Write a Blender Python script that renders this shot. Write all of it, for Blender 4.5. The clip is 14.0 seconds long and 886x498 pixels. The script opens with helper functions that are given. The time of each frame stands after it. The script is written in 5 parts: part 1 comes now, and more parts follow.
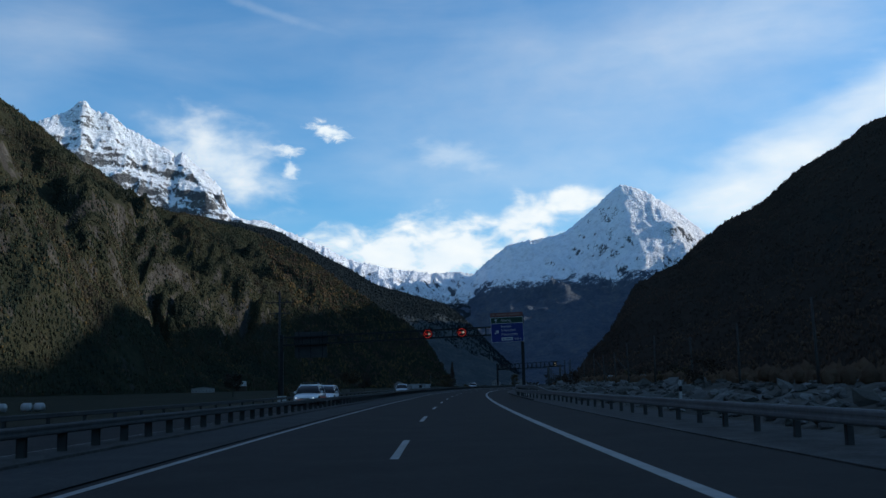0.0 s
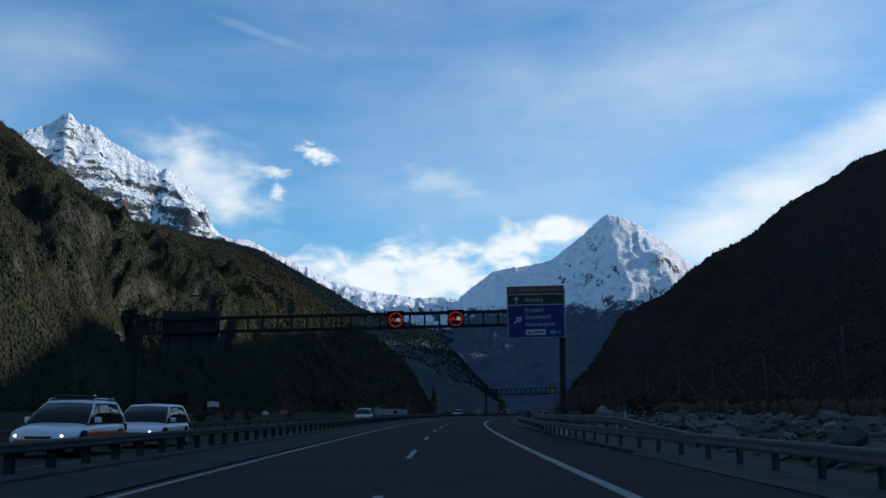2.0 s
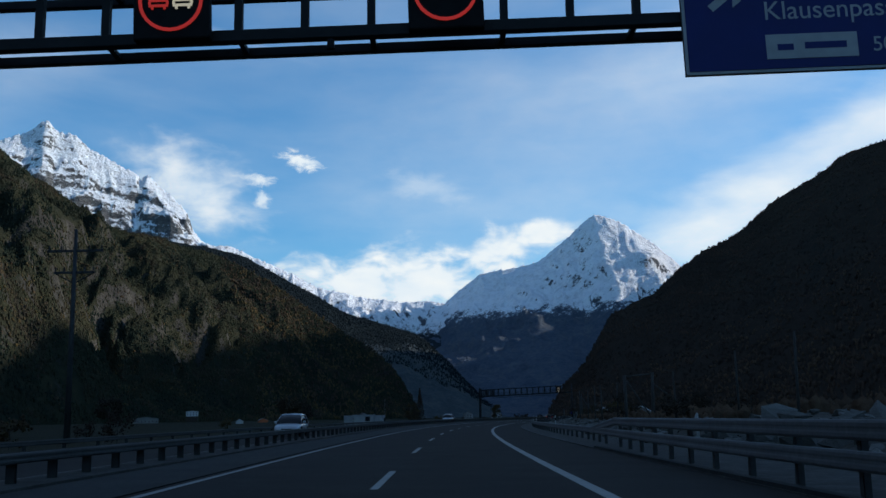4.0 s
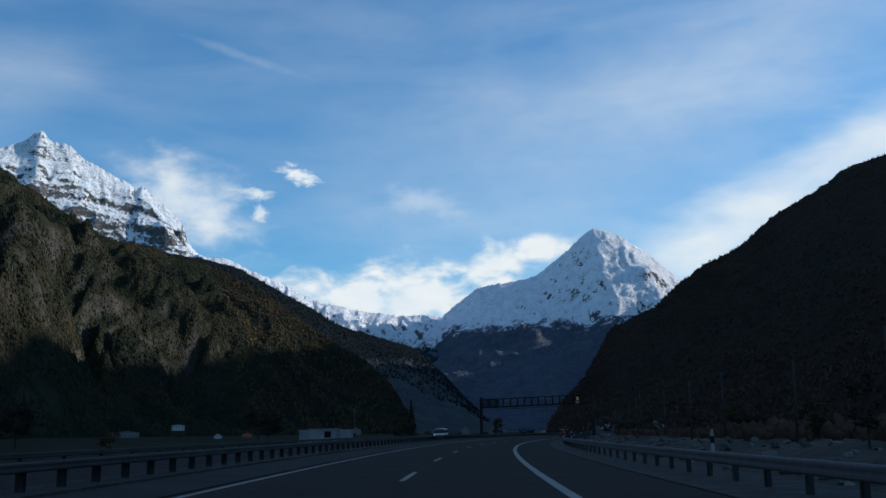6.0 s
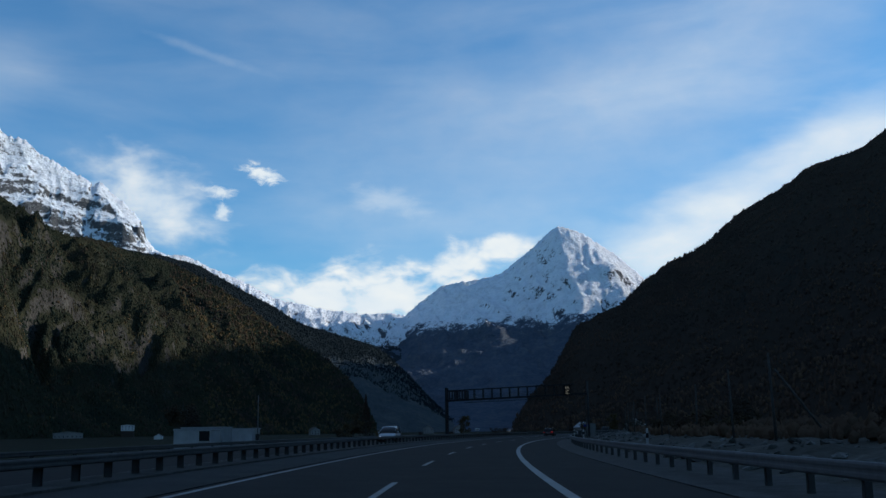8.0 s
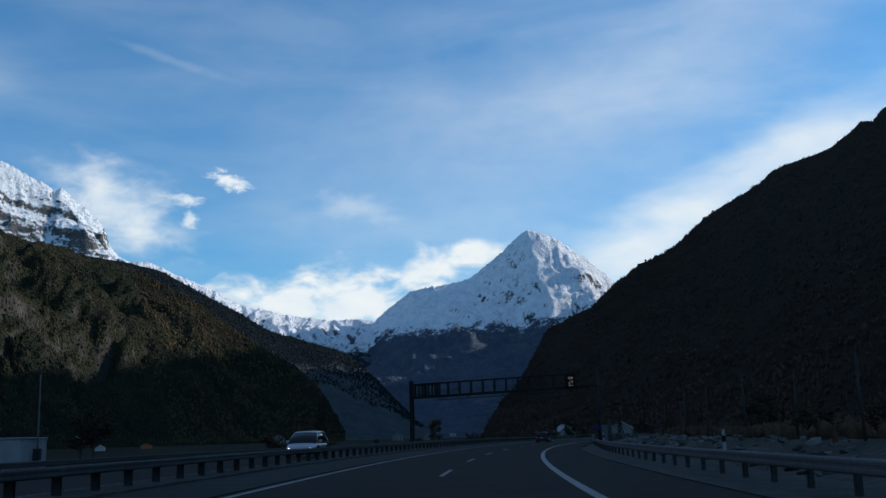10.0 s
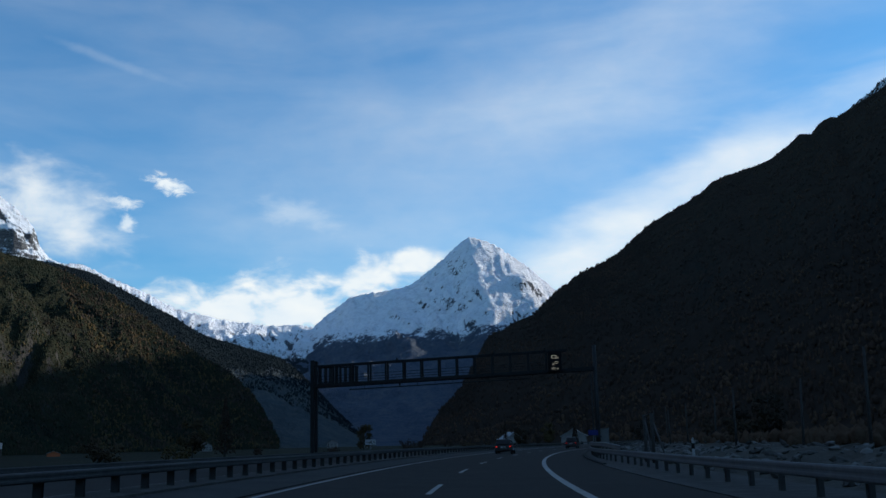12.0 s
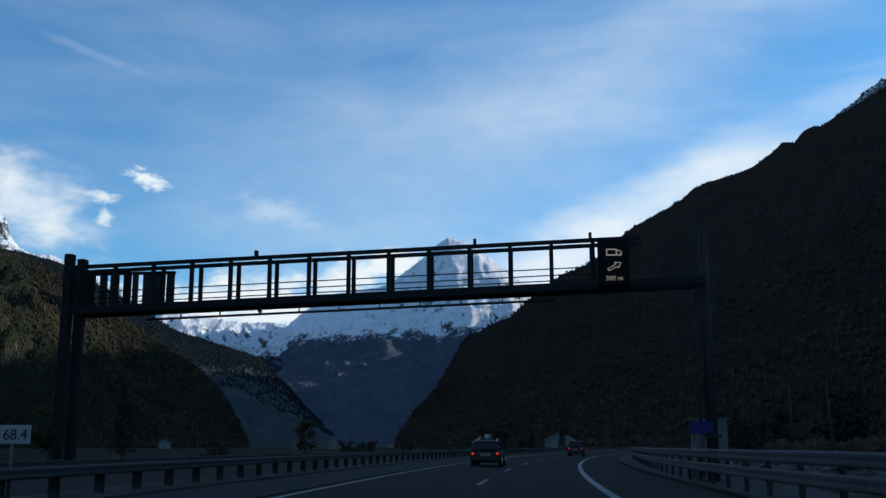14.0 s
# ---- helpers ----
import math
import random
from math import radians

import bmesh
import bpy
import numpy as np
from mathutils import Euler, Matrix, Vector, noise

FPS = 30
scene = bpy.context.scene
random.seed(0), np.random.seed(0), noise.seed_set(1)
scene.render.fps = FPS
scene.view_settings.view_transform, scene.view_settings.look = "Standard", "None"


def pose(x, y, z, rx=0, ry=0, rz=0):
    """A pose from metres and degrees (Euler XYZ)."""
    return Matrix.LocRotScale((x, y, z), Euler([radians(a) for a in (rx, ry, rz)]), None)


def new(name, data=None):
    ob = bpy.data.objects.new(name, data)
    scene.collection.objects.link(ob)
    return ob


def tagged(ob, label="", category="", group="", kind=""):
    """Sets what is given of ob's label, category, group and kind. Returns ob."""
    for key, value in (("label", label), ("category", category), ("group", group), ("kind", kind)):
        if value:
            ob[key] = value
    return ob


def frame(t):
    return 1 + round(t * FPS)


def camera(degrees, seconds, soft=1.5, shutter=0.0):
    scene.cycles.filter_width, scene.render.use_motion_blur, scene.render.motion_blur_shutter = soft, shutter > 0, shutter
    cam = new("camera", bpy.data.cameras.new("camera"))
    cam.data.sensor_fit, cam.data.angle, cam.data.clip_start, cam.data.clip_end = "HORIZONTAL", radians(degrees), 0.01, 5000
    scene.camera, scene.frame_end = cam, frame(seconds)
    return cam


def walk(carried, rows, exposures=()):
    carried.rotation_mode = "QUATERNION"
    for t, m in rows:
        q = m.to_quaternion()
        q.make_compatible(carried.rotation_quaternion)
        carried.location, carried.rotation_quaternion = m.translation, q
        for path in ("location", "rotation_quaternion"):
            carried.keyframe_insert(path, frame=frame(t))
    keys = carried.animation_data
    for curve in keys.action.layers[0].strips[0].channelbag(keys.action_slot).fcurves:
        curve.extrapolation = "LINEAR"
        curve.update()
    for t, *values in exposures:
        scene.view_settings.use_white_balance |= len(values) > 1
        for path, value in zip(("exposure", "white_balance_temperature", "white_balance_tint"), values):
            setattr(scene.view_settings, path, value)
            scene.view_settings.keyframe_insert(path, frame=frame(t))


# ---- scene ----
cam = camera(47.4, 14.0)
PATH = [
    (0.0, pose(0.75, 0.00, 1.23, 97.70, 1.19, -0.69)),
    (0.5, pose(0.83, 10.95, 1.23, 98.39, 0.37, -0.87)),
    (1.0, pose(0.98, 21.97, 1.23, 99.05, 0.13, -0.88)),
    (1.5, pose(1.21, 33.06, 1.23, 99.16, -0.24, -1.05)),
    (2.0, pose(1.49, 44.21, 1.23, 99.17, -0.35, -1.78)),
    (2.5, pose(1.83, 55.43, 1.23, 98.96, 0.24, -2.00)),
    (3.0, pose(2.25, 66.71, 1.23, 99.07, 0.57, -2.34)),
    (3.5, pose(2.78, 78.06, 1.23, 99.24, 0.67, -2.40)),
    (4.0, pose(3.36, 89.47, 1.23, 99.45, 0.75, -2.41)),
    (4.5, pose(3.99, 100.94, 1.23, 99.70, 0.81, -2.41)),
    (5.0, pose(4.67, 112.43, 1.23, 99.95, 0.87, -2.43)),
    (5.5, pose(5.39, 123.75, 1.23, 100.17, 0.93, -2.53)),
    (6.0, pose(6.07, 134.90, 1.23, 100.29, 0.51, -2.59)),
    (6.5, pose(6.78, 145.88, 1.23, 100.46, 0.72, -3.15)),
    (7.0, pose(7.55, 156.68, 1.23, 100.51, 1.33, -3.33)),
    (7.5, pose(8.38, 167.31, 1.23, 100.49, 1.25, -3.81)),
    (8.0, pose(9.29, 177.75, 1.23, 100.23, 0.71, -4.63)),
    (8.5, pose(10.25, 188.02, 1.23, 100.29, 0.80, -5.11)),
    (9.0, pose(11.20, 198.12, 1.23, 100.37, 1.01, -5.50)),
    (9.5, pose(12.23, 208.06, 1.23, 100.47, 1.27, -5.86)),
    (10.0, pose(13.38, 218.14, 1.23, 100.55, 1.48, -6.27)),
    (10.5, pose(14.68, 228.43, 1.23, 100.60, 1.58, -6.82)),
    (11.0, pose(16.13, 238.95, 1.23, 100.74, 1.35, -7.78)),
    (11.5, pose(17.85, 249.68, 1.23, 100.74, 1.31, -8.95)),
    (12.0, pose(19.79, 260.60, 1.23, 100.92, 1.27, -9.69)),
    (12.5, pose(21.95, 271.73, 1.23, 101.25, 0.64, -10.48)),
    (13.0, pose(24.36, 283.06, 1.23, 101.75, 1.60, -10.55)),
    (13.5, pose(26.99, 294.58, 1.23, 101.27, 0.23, -10.57)),
    (14.0, pose(29.89, 306.28, 1.23, 101.04, 0.07, -11.14)),
]
EXPOSURE = -0.35
SUN_POWER = 5.0
SKY_TINT = (0.585, 1.53, 2.08)
CLOUD_LIGHT = 12.8
walk(cam, PATH, exposures=[(0.0, EXPOSURE), (3.0, EXPOSURE - 0.03), (5.5, EXPOSURE - 0.14), (8.2, EXPOSURE - 0.14), (11.0, EXPOSURE - 0.08), (14.0, EXPOSURE - 0.04)])

# ---------------------------------------------------------------- world and sun
SUN_AZ, SUN_EL = 79.0, 22.8          # degrees right of +y, above the horizon


class Nodes:
    """Short notation for node trees."""

    def __init__(self, tree):
        self.t = tree
        tree.nodes.clear()

    def add(self, kind):
        return self.t.nodes.new(kind)

    def put(self, inp, v):
        if hasattr(v, "is_linked"):
            self.t.links.new(v, inp)
        elif v is not None:
            if hasattr(inp.default_value, "__len__") and not hasattr(v, "__len__"):
                v = (v,) * len(inp.default_value)
            if hasattr(inp.default_value, "__len__") and len(inp.default_value) == 4 and len(v) == 3:
                v = (*v, 1.0)
            inp.default_value = v

    def math(self, op, a, b=None, c=None, clamp=False):
        n = self.add("ShaderNodeMath")
        n.operation, n.use_clamp = op, clamp
        for i, v in enumerate((a, b, c)):
            self.put(n.inputs[i], v)
        return n.outputs[0]

    def vec(self, op, a, b=None):
        n = self.add("ShaderNodeVectorMath")
        n.operation = op
        self.put(n.inputs[0], a)
        if b is not None:
            self.put(n.inputs[1], b)
        return n.outputs[0]

    def noise(self, vector, scale, detail=4.0, rough=0.55, distort=0.0):
        n = self.add("ShaderNodeTexNoise")
        self.put(n.inputs["Vector"], vector)
        self.put(n.inputs["Scale"], scale)
        self.put(n.inputs["Detail"], detail)
        self.put(n.inputs["Roughness"], rough)
        self.put(n.inputs["Distortion"], distort)
        return n.outputs["Fac"]

    def ramp(self, fac, stops, smooth=False):
        n = self.add("ShaderNodeValToRGB")
        self.put(n.inputs[0], fac)
        n.color_ramp.interpolation = "EASE" if smooth else "LINEAR"
        els = n.color_ramp.elements
        while len(els) < len(stops):
            els.new(0.5)
        for e, (pos, col) in zip(els, stops):
            e.position = pos
            e.color = (*col, 1.0) if hasattr(col, "__len__") else (col, col, col, 1.0)
        return n.outputs["Color"]

    def mix(self, fac, a, b):
        n = self.add("ShaderNodeMix")
        n.data_type = "RGBA"
        self.put(n.inputs[0], fac)
        self.put(n.inputs[6], a)
        self.put(n.inputs[7], b)
        return n.outputs[2]

    def step(self, v, lo, hi):
        n = self.add("ShaderNodeMapRange")
        n.interpolation_type = "SMOOTHSTEP"
        for i, x in enumerate((v, lo, hi, 0.0, 1.0)):
            self.put(n.inputs[i], x)
        return n.outputs[0]

    def scaled(self, vector, s):
        n = self.add("ShaderNodeMapping")
        self.put(n.inputs["Vector"], vector)
        n.inputs["Scale"].default_value = s
        return n.outputs[0]


world = bpy.data.worlds.new("sky")
scene.world = world
world.use_nodes = True
N = Nodes(world.node_tree)
sky = N.add("ShaderNodeTexSky")
sky.sky_type, sky.sun_disc = "NISHITA", False
sky.sun_elevation, sky.sun_rotation = radians(SUN_EL), radians(SUN_AZ)
sky.altitude, sky.air_density, sky.dust_density, sky.ozone_density = 450.0, 1.0, 0.6, 2.2
way = N.add("ShaderNodeTexCoord").outputs["Generated"]
sep = N.add("ShaderNodeSeparateXYZ")
N.put(sep.inputs[0], way)
az = N.math("MULTIPLY", N.math("ARCTAN2", sep.outputs[0], sep.outputs[1]), 57.2958)
el = N.math("MULTIPLY", N.math("ARCSINE", sep.outputs[2]), 57.2958)
comb = N.add("ShaderNodeCombineXYZ")
N.put(comb.inputs[0], az)
N.put(comb.inputs[1], el)
angles = comb.outputs[0]
flat_angles = N.scaled(angles, (0.55, 1.0, 1.0))
soft_noise = N.noise(flat_angles, 0.3, 6.0, 0.5, 0.2)
fine_noise = N.noise(flat_angles, 0.75, 7.0, 0.55, 0.25)
wisp_noise = N.noise(flat_angles, 1.9, 8.0, 0.62, 0.5)
rot = N.add("ShaderNodeMapping")
N.put(rot.inputs["Vector"], angles)
rot.inputs["Rotation"].default_value = (0, 0, radians(-24))
rot.inputs["Scale"].default_value = (0.10, 0.42, 1.0)
streaks = N.noise(rot.outputs[0], 0.7, 6.0, 0.5, 0.35)


def cloud_patch(a0, e0, wa, we, tilt, strength, ragged, noise_fac):
    """A cloud round one direction: an ellipse with a ragged rim, tilt in degrees."""
    c, s = math.cos(radians(tilt)), math.sin(radians(tilt))
    da, de = N.math("SUBTRACT", az, a0), N.math("SUBTRACT", el, e0)
    u = N.math("DIVIDE", N.math("ADD", N.math("MULTIPLY", da, c), N.math("MULTIPLY", de, s)), wa)
    v = N.math("DIVIDE", N.math("SUBTRACT", N.math("MULTIPLY", de, c), N.math("MULTIPLY", da, s)), we)
    r = N.math("SQRT", N.math("ADD", N.math("MULTIPLY", u, u), N.math("MULTIPLY", v, v)))
    d = N.math("ADD", N.math("SUBTRACT", 1.0, r), N.math("MULTIPLY", N.math("SUBTRACT", noise_fac, 0.5), ragged))
    return N.math("MULTIPLY", N.step(d, 0.0, 1.0), strength)


CLOUDS = [  # azimuth, elevation, half width, half height, tilt, strength, raggedness, noise
    (-0.5, 7.3, 10.5, 2.6, 2.0, 1.3, 1.9, fine_noise),
    (5.0, 9.2, 5.0, 1.7, 14.0, 0.9, 2.6, fine_noise),
    (8.6, 10.4, 2.6, 0.9, 6.0, 0.9, 1.6, fine_noise),
    (-11.6, 12.7, 5.2, 3.0, -24.0, 0.8, 1.3, fine_noise),
    (-5.6, 14.35, 1.45, 0.62, -16.0, 1.0, 2.6, wisp_noise),
    (-8.0, 13.3, 1.4, 0.42, -10.0, 0.85, 2.4, wisp_noise),
    (-7.8, 12.15, 0.6, 0.6, -30.0, 0.8, 2.2, wisp_noise),
    (-9.0, 20.8, 5.2, 0.36, -15.0, 0.10, 1.4, fine_noise),
    (25.5, 14.2, 17.0, 2.8, 21.0, 0.72, 1.5, streaks),
    (17.0, 10.2, 8.0, 3.2, 16.0, 0.7, 1.2, streaks),
    (24.0, 21.5, 16.0, 4.5, 20.0, 0.22, 1.0, streaks),
    (11.0, 15.5, 20.0, 10.0, 15.0, 0.24, 0.6, soft_noise),
    (-21.0, 18.3, 6.5, 4.0, 30.0, 0.13, 1.2, streaks),
    (1.6, 13.0, 3.2, 1.0, -12.0, 0.3, 1.8, fine_noise),
]
cover = N.math("ADD", 0.03, N.math("MULTIPLY", N.step(streaks, 0.2, 0.95), 0.2))
for row in CLOUDS:
    patch = cloud_patch(*row)
    cover = N.math("SUBTRACT", N.math("ADD", cover, patch), N.math("MULTIPLY", N.math("MULTIPLY", cover, patch), 0.7))
cover = N.math("MINIMUM", cover, 1.0)
tinted = N.vec("MULTIPLY", sky.outputs[0], SKY_TINT)
shade = N.ramp(fine_noise, [(0.25, (0.74, 0.87, 0.98)), (0.75, (0.96, 1.0, 1.0))])
cloud_colour = N.vec("MULTIPLY", shade, (CLOUD_LIGHT,) * 3)
final = N.mix(cover, tinted, cloud_colour)
bg = N.add("ShaderNodeBackground")
N.put(bg.inputs[0], final)
bg.inputs[1].default_value = 0.1
out = N.add("ShaderNodeOutputWorld")
world.node_tree.links.new(bg.outputs[0], out.inputs[0])

sun_data = bpy.data.lights.new("sun", "SUN")
sun_data.energy, sun_data.angle, sun_data.color = SUN_POWER, radians(0.6), (1.0, 0.94, 0.86)
sun = new("sun", sun_data)
sun_way = Vector((math.sin(radians(SUN_AZ)) * math.cos(radians(SUN_EL)), math.cos(radians(SUN_AZ)) * math.cos(radians(SUN_EL)), math.sin(radians(SUN_EL))))
sun.matrix_world = Matrix.Translation((300, 0, 900)) @ sun_way.to_track_quat("Z", "Y").to_matrix().to_4x4()

# ---------------------------------------------------------------- materials


def surface(name, colours, scale=4.0, rough=0.8, metal=0.0, bump=0.3, bump_scale=None, island=False, each=0.0, spec=0.5, patch=0.0):
    """A plain rough surface: a ramp of colours over fine noise, large soft patches, bump and gloss that vary."""
    m = bpy.data.materials.new(name)
    m.use_nodes = True
    n = Nodes(m.node_tree)
    pos = n.add("ShaderNodeTexCoord").outputs["Object"]
    fine = n.noise(pos, scale, 6.0, 0.6)
    wide = n.noise(pos, scale * 0.09, 3.0, 0.5)
    fac = n.math("ADD", n.math("MULTIPLY", fine, 0.6), n.math("MULTIPLY", wide, 0.4))
    if island:
        fac = n.math("ADD", n.math("MULTIPLY", n.add("ShaderNodeNewGeometry").outputs["Random Per Island"], 0.8), n.math("MULTIPLY", fac, 0.25))
    if patch:
        drift = n.noise(n.add("ShaderNodeNewGeometry").outputs["Position"], 1 / patch, 4.0, 0.6, 0.4)
        fac = n.math("ADD", n.math("MULTIPLY", fac, 0.26), n.math("MULTIPLY", n.step(drift, 0.32, 0.68), 0.74))
    if each:
        fac = n.math("ADD", n.math("MULTIPLY", n.add("ShaderNodeObjectInfo").outputs["Random"], each), n.math("MULTIPLY", fac, 1 - each))
    k = len(colours)
    lo, hi = (0.32, 0.68) if not (island or each) else (0.08, 0.95)
    col = n.ramp(fac, [(lo + (hi - lo) * i / max(1, k - 1), c) for i, c in enumerate(colours)])
    b = n.add("ShaderNodeBsdfPrincipled")
    n.put(b.inputs["Base Color"], col)
    n.put(b.inputs["Roughness"], n.math("ADD", rough - 0.08, n.math("MULTIPLY", fine, 0.16), clamp=True))
    b.inputs["Metallic"].default_value = metal
    b.inputs["Specular IOR Level"].default_value = spec
    if bump:
        bp = n.add("ShaderNodeBump")
        bp.inputs["Strength"].default_value = bump
        bp.inputs["Distance"].default_value = 0.25 / scale
        n.put(bp.inputs["Height"], n.noise(pos, bump_scale or scale * 1.7, 5.0, 0.65))
        n.put(b.inputs["Normal"], bp.outputs[0])
    o = n.add("ShaderNodeOutputMaterial")
    m.node_tree.links.new(b.outputs[0], o.inputs[0])
    return m


def glow(name, colour, power, base=(0.02, 0.02, 0.02)):
    m = bpy.data.materials.new(name)
    m.use_nodes = True
    b = m.node_tree.nodes["Principled BSDF"]
    b.inputs["Base Color"].default_value = (*base, 1)
    b.inputs["Emission Color"].default_value = (*colour, 1)
    b.inputs["Emission Strength"].default_value = power
    return m


def paint(name, colour, rough=0.3, coat=0.6, metal=0.0):
    """Car paint: lacquer over colour, with a film of road dust."""
    m = bpy.data.materials.new(name)
    m.use_nodes = True
    n = Nodes(m.node_tree)
    pos = n.add("ShaderNodeTexCoord").outputs["Object"]
    dust = n.noise(pos, 5.0, 5.0, 0.6)
    b = n.add("ShaderNodeBsdfPrincipled")
    n.put(b.inputs["Base Color"], n.mix(n.math("MULTIPLY", dust, 0.06), colour, (0.12, 0.115, 0.11)))
    n.put(b.inputs["Roughness"], n.math("ADD", rough, n.math("MULTIPLY", dust, 0.2)))
    b.inputs["Coat Weight"].default_value = coat
    b.inputs["Coat Roughness"].default_value = 0.08
    b.inputs["Metallic"].default_value = metal
    o = n.add("ShaderNodeOutputMaterial")
    m.node_tree.links.new(b.outputs[0], o.inputs[0])
    return m


def mountain_surface(name, tree_line, band, low, rock, snow_amount, steep=0.55, lump=90.0, bare=0.8, layers=(1, 1, 0.25), craggy=1.0, relief=0.55):
    """Woods below, snow above the tree line, bare rock where it is steep."""
    m = bpy.data.materials.new(name)
    m.use_nodes = True
    n = Nodes(m.node_tree)
    geo = n.add("ShaderNodeNewGeometry")
    pos = geo.outputs["Position"]
    s1 = n.add("ShaderNodeSeparateXYZ")
    n.put(s1.inputs[0], pos)
    s2 = n.add("ShaderNodeSeparateXYZ")
    n.put(s2.inputs[0], geo.outputs["Normal"])
    big = n.noise(pos, 1 / lump, 8.0, 0.62)
    fine = n.noise(pos, 1 / 14.0, 6.0, 0.65)
    down = n.noise(n.scaled(pos, layers), 1 / 45.0, 7.0, 0.72, 0.6)
    speck = n.noise(pos, 1 / 9.0, 4.0, 0.7)
    height = n.math("ADD", s1.outputs[2], n.math("MULTIPLY", n.math("SUBTRACT", big, 0.5), band * 3.2))
    height = n.math("ADD", height, n.math("MULTIPLY", n.math("SUBTRACT", fine, 0.5), band * 0.9))
    above = n.step(height, tree_line - band * 0.9, tree_line + band * 0.9)
    above = n.step(n.math("ADD", above, n.math("MULTIPLY", n.math("SUBTRACT", speck, 0.5), 1.6)), 0.3, 0.7)
    flat = n.math("ADD", s2.outputs[2], n.math("MULTIPLY", n.math("SUBTRACT", down, 0.5), 0.75))
    flat = n.math("ADD", flat, n.math("MULTIPLY", n.math("SUBTRACT", fine, 0.5), 0.55 * craggy))
    flat = n.math("ADD", flat, n.math("MULTIPLY", n.math("SUBTRACT", speck, 0.5), 0.5 * craggy))
    ribs = n.noise(n.scaled(pos, (1, 1, 0.3)), 1 / 22.0, 5.0, 0.7, 0.4)
    flat = n.math("ADD", flat, n.math("MULTIPLY", n.math("SUBTRACT", ribs, 0.5), 0.8 * craggy))
    thin = n.step(n.math("ADD", n.math("MULTIPLY", ribs, 0.6), n.math("MULTIPLY", big, 0.4)), 0.28, 0.56)
    snow_fac = n.math("MULTIPLY", n.math("MULTIPLY", n.step(flat, steep - 0.07, steep + 0.07), above), n.math("MULTIPLY", n.math("ADD", 0.62, n.math("MULTIPLY", thin, 0.38)), snow_amount))
    rock_col = n.ramp(n.math("ADD", n.math("MULTIPLY", down, 0.6), n.math("MULTIPLY", fine, 0.4)), [(0.3, rock[0]), (0.5, rock[1]), (0.7, rock[2])])
    low_col = n.ramp(n.math("ADD", n.math("MULTIPLY", big, 0.5), n.math("MULTIPLY", fine, 0.5)), [(0.3, low[0]), (0.5, low[1]), (0.7, low[2])])
    ground = n.mix(n.math("MULTIPLY", n.step(flat, steep + 0.02, steep - 0.2), bare), low_col, rock_col)
    body = n.mix(above, ground, rock_col)
    col = n.mix(snow_fac, body, n.ramp(fine, [(0.3, (0.76, 0.80, 0.86)), (0.7, (0.90, 0.91, 0.94))]))
    b = n.add("ShaderNodeBsdfPrincipled")
    n.put(b.inputs["Base Color"], col)
    b.inputs["Roughness"].default_value = 0.9
    b.inputs["Specular IOR Level"].default_value = 0.0
    bp = n.add("ShaderNodeBump")
    bp.inputs["Strength"].default_value = relief
    bp.inputs["Distance"].default_value = 11.0
    n.put(bp.inputs["Height"], n.math("ADD", n.math("ADD", fine, n.math("MULTIPLY", speck, 0.5)), n.math("MULTIPLY", down, 1.2)))
    n.put(b.inputs["Normal"], bp.outputs[0])
    o = n.add("ShaderNodeOutputMaterial")
    m.node_tree.links.new(b.outputs[0], o.inputs[0])
    return m


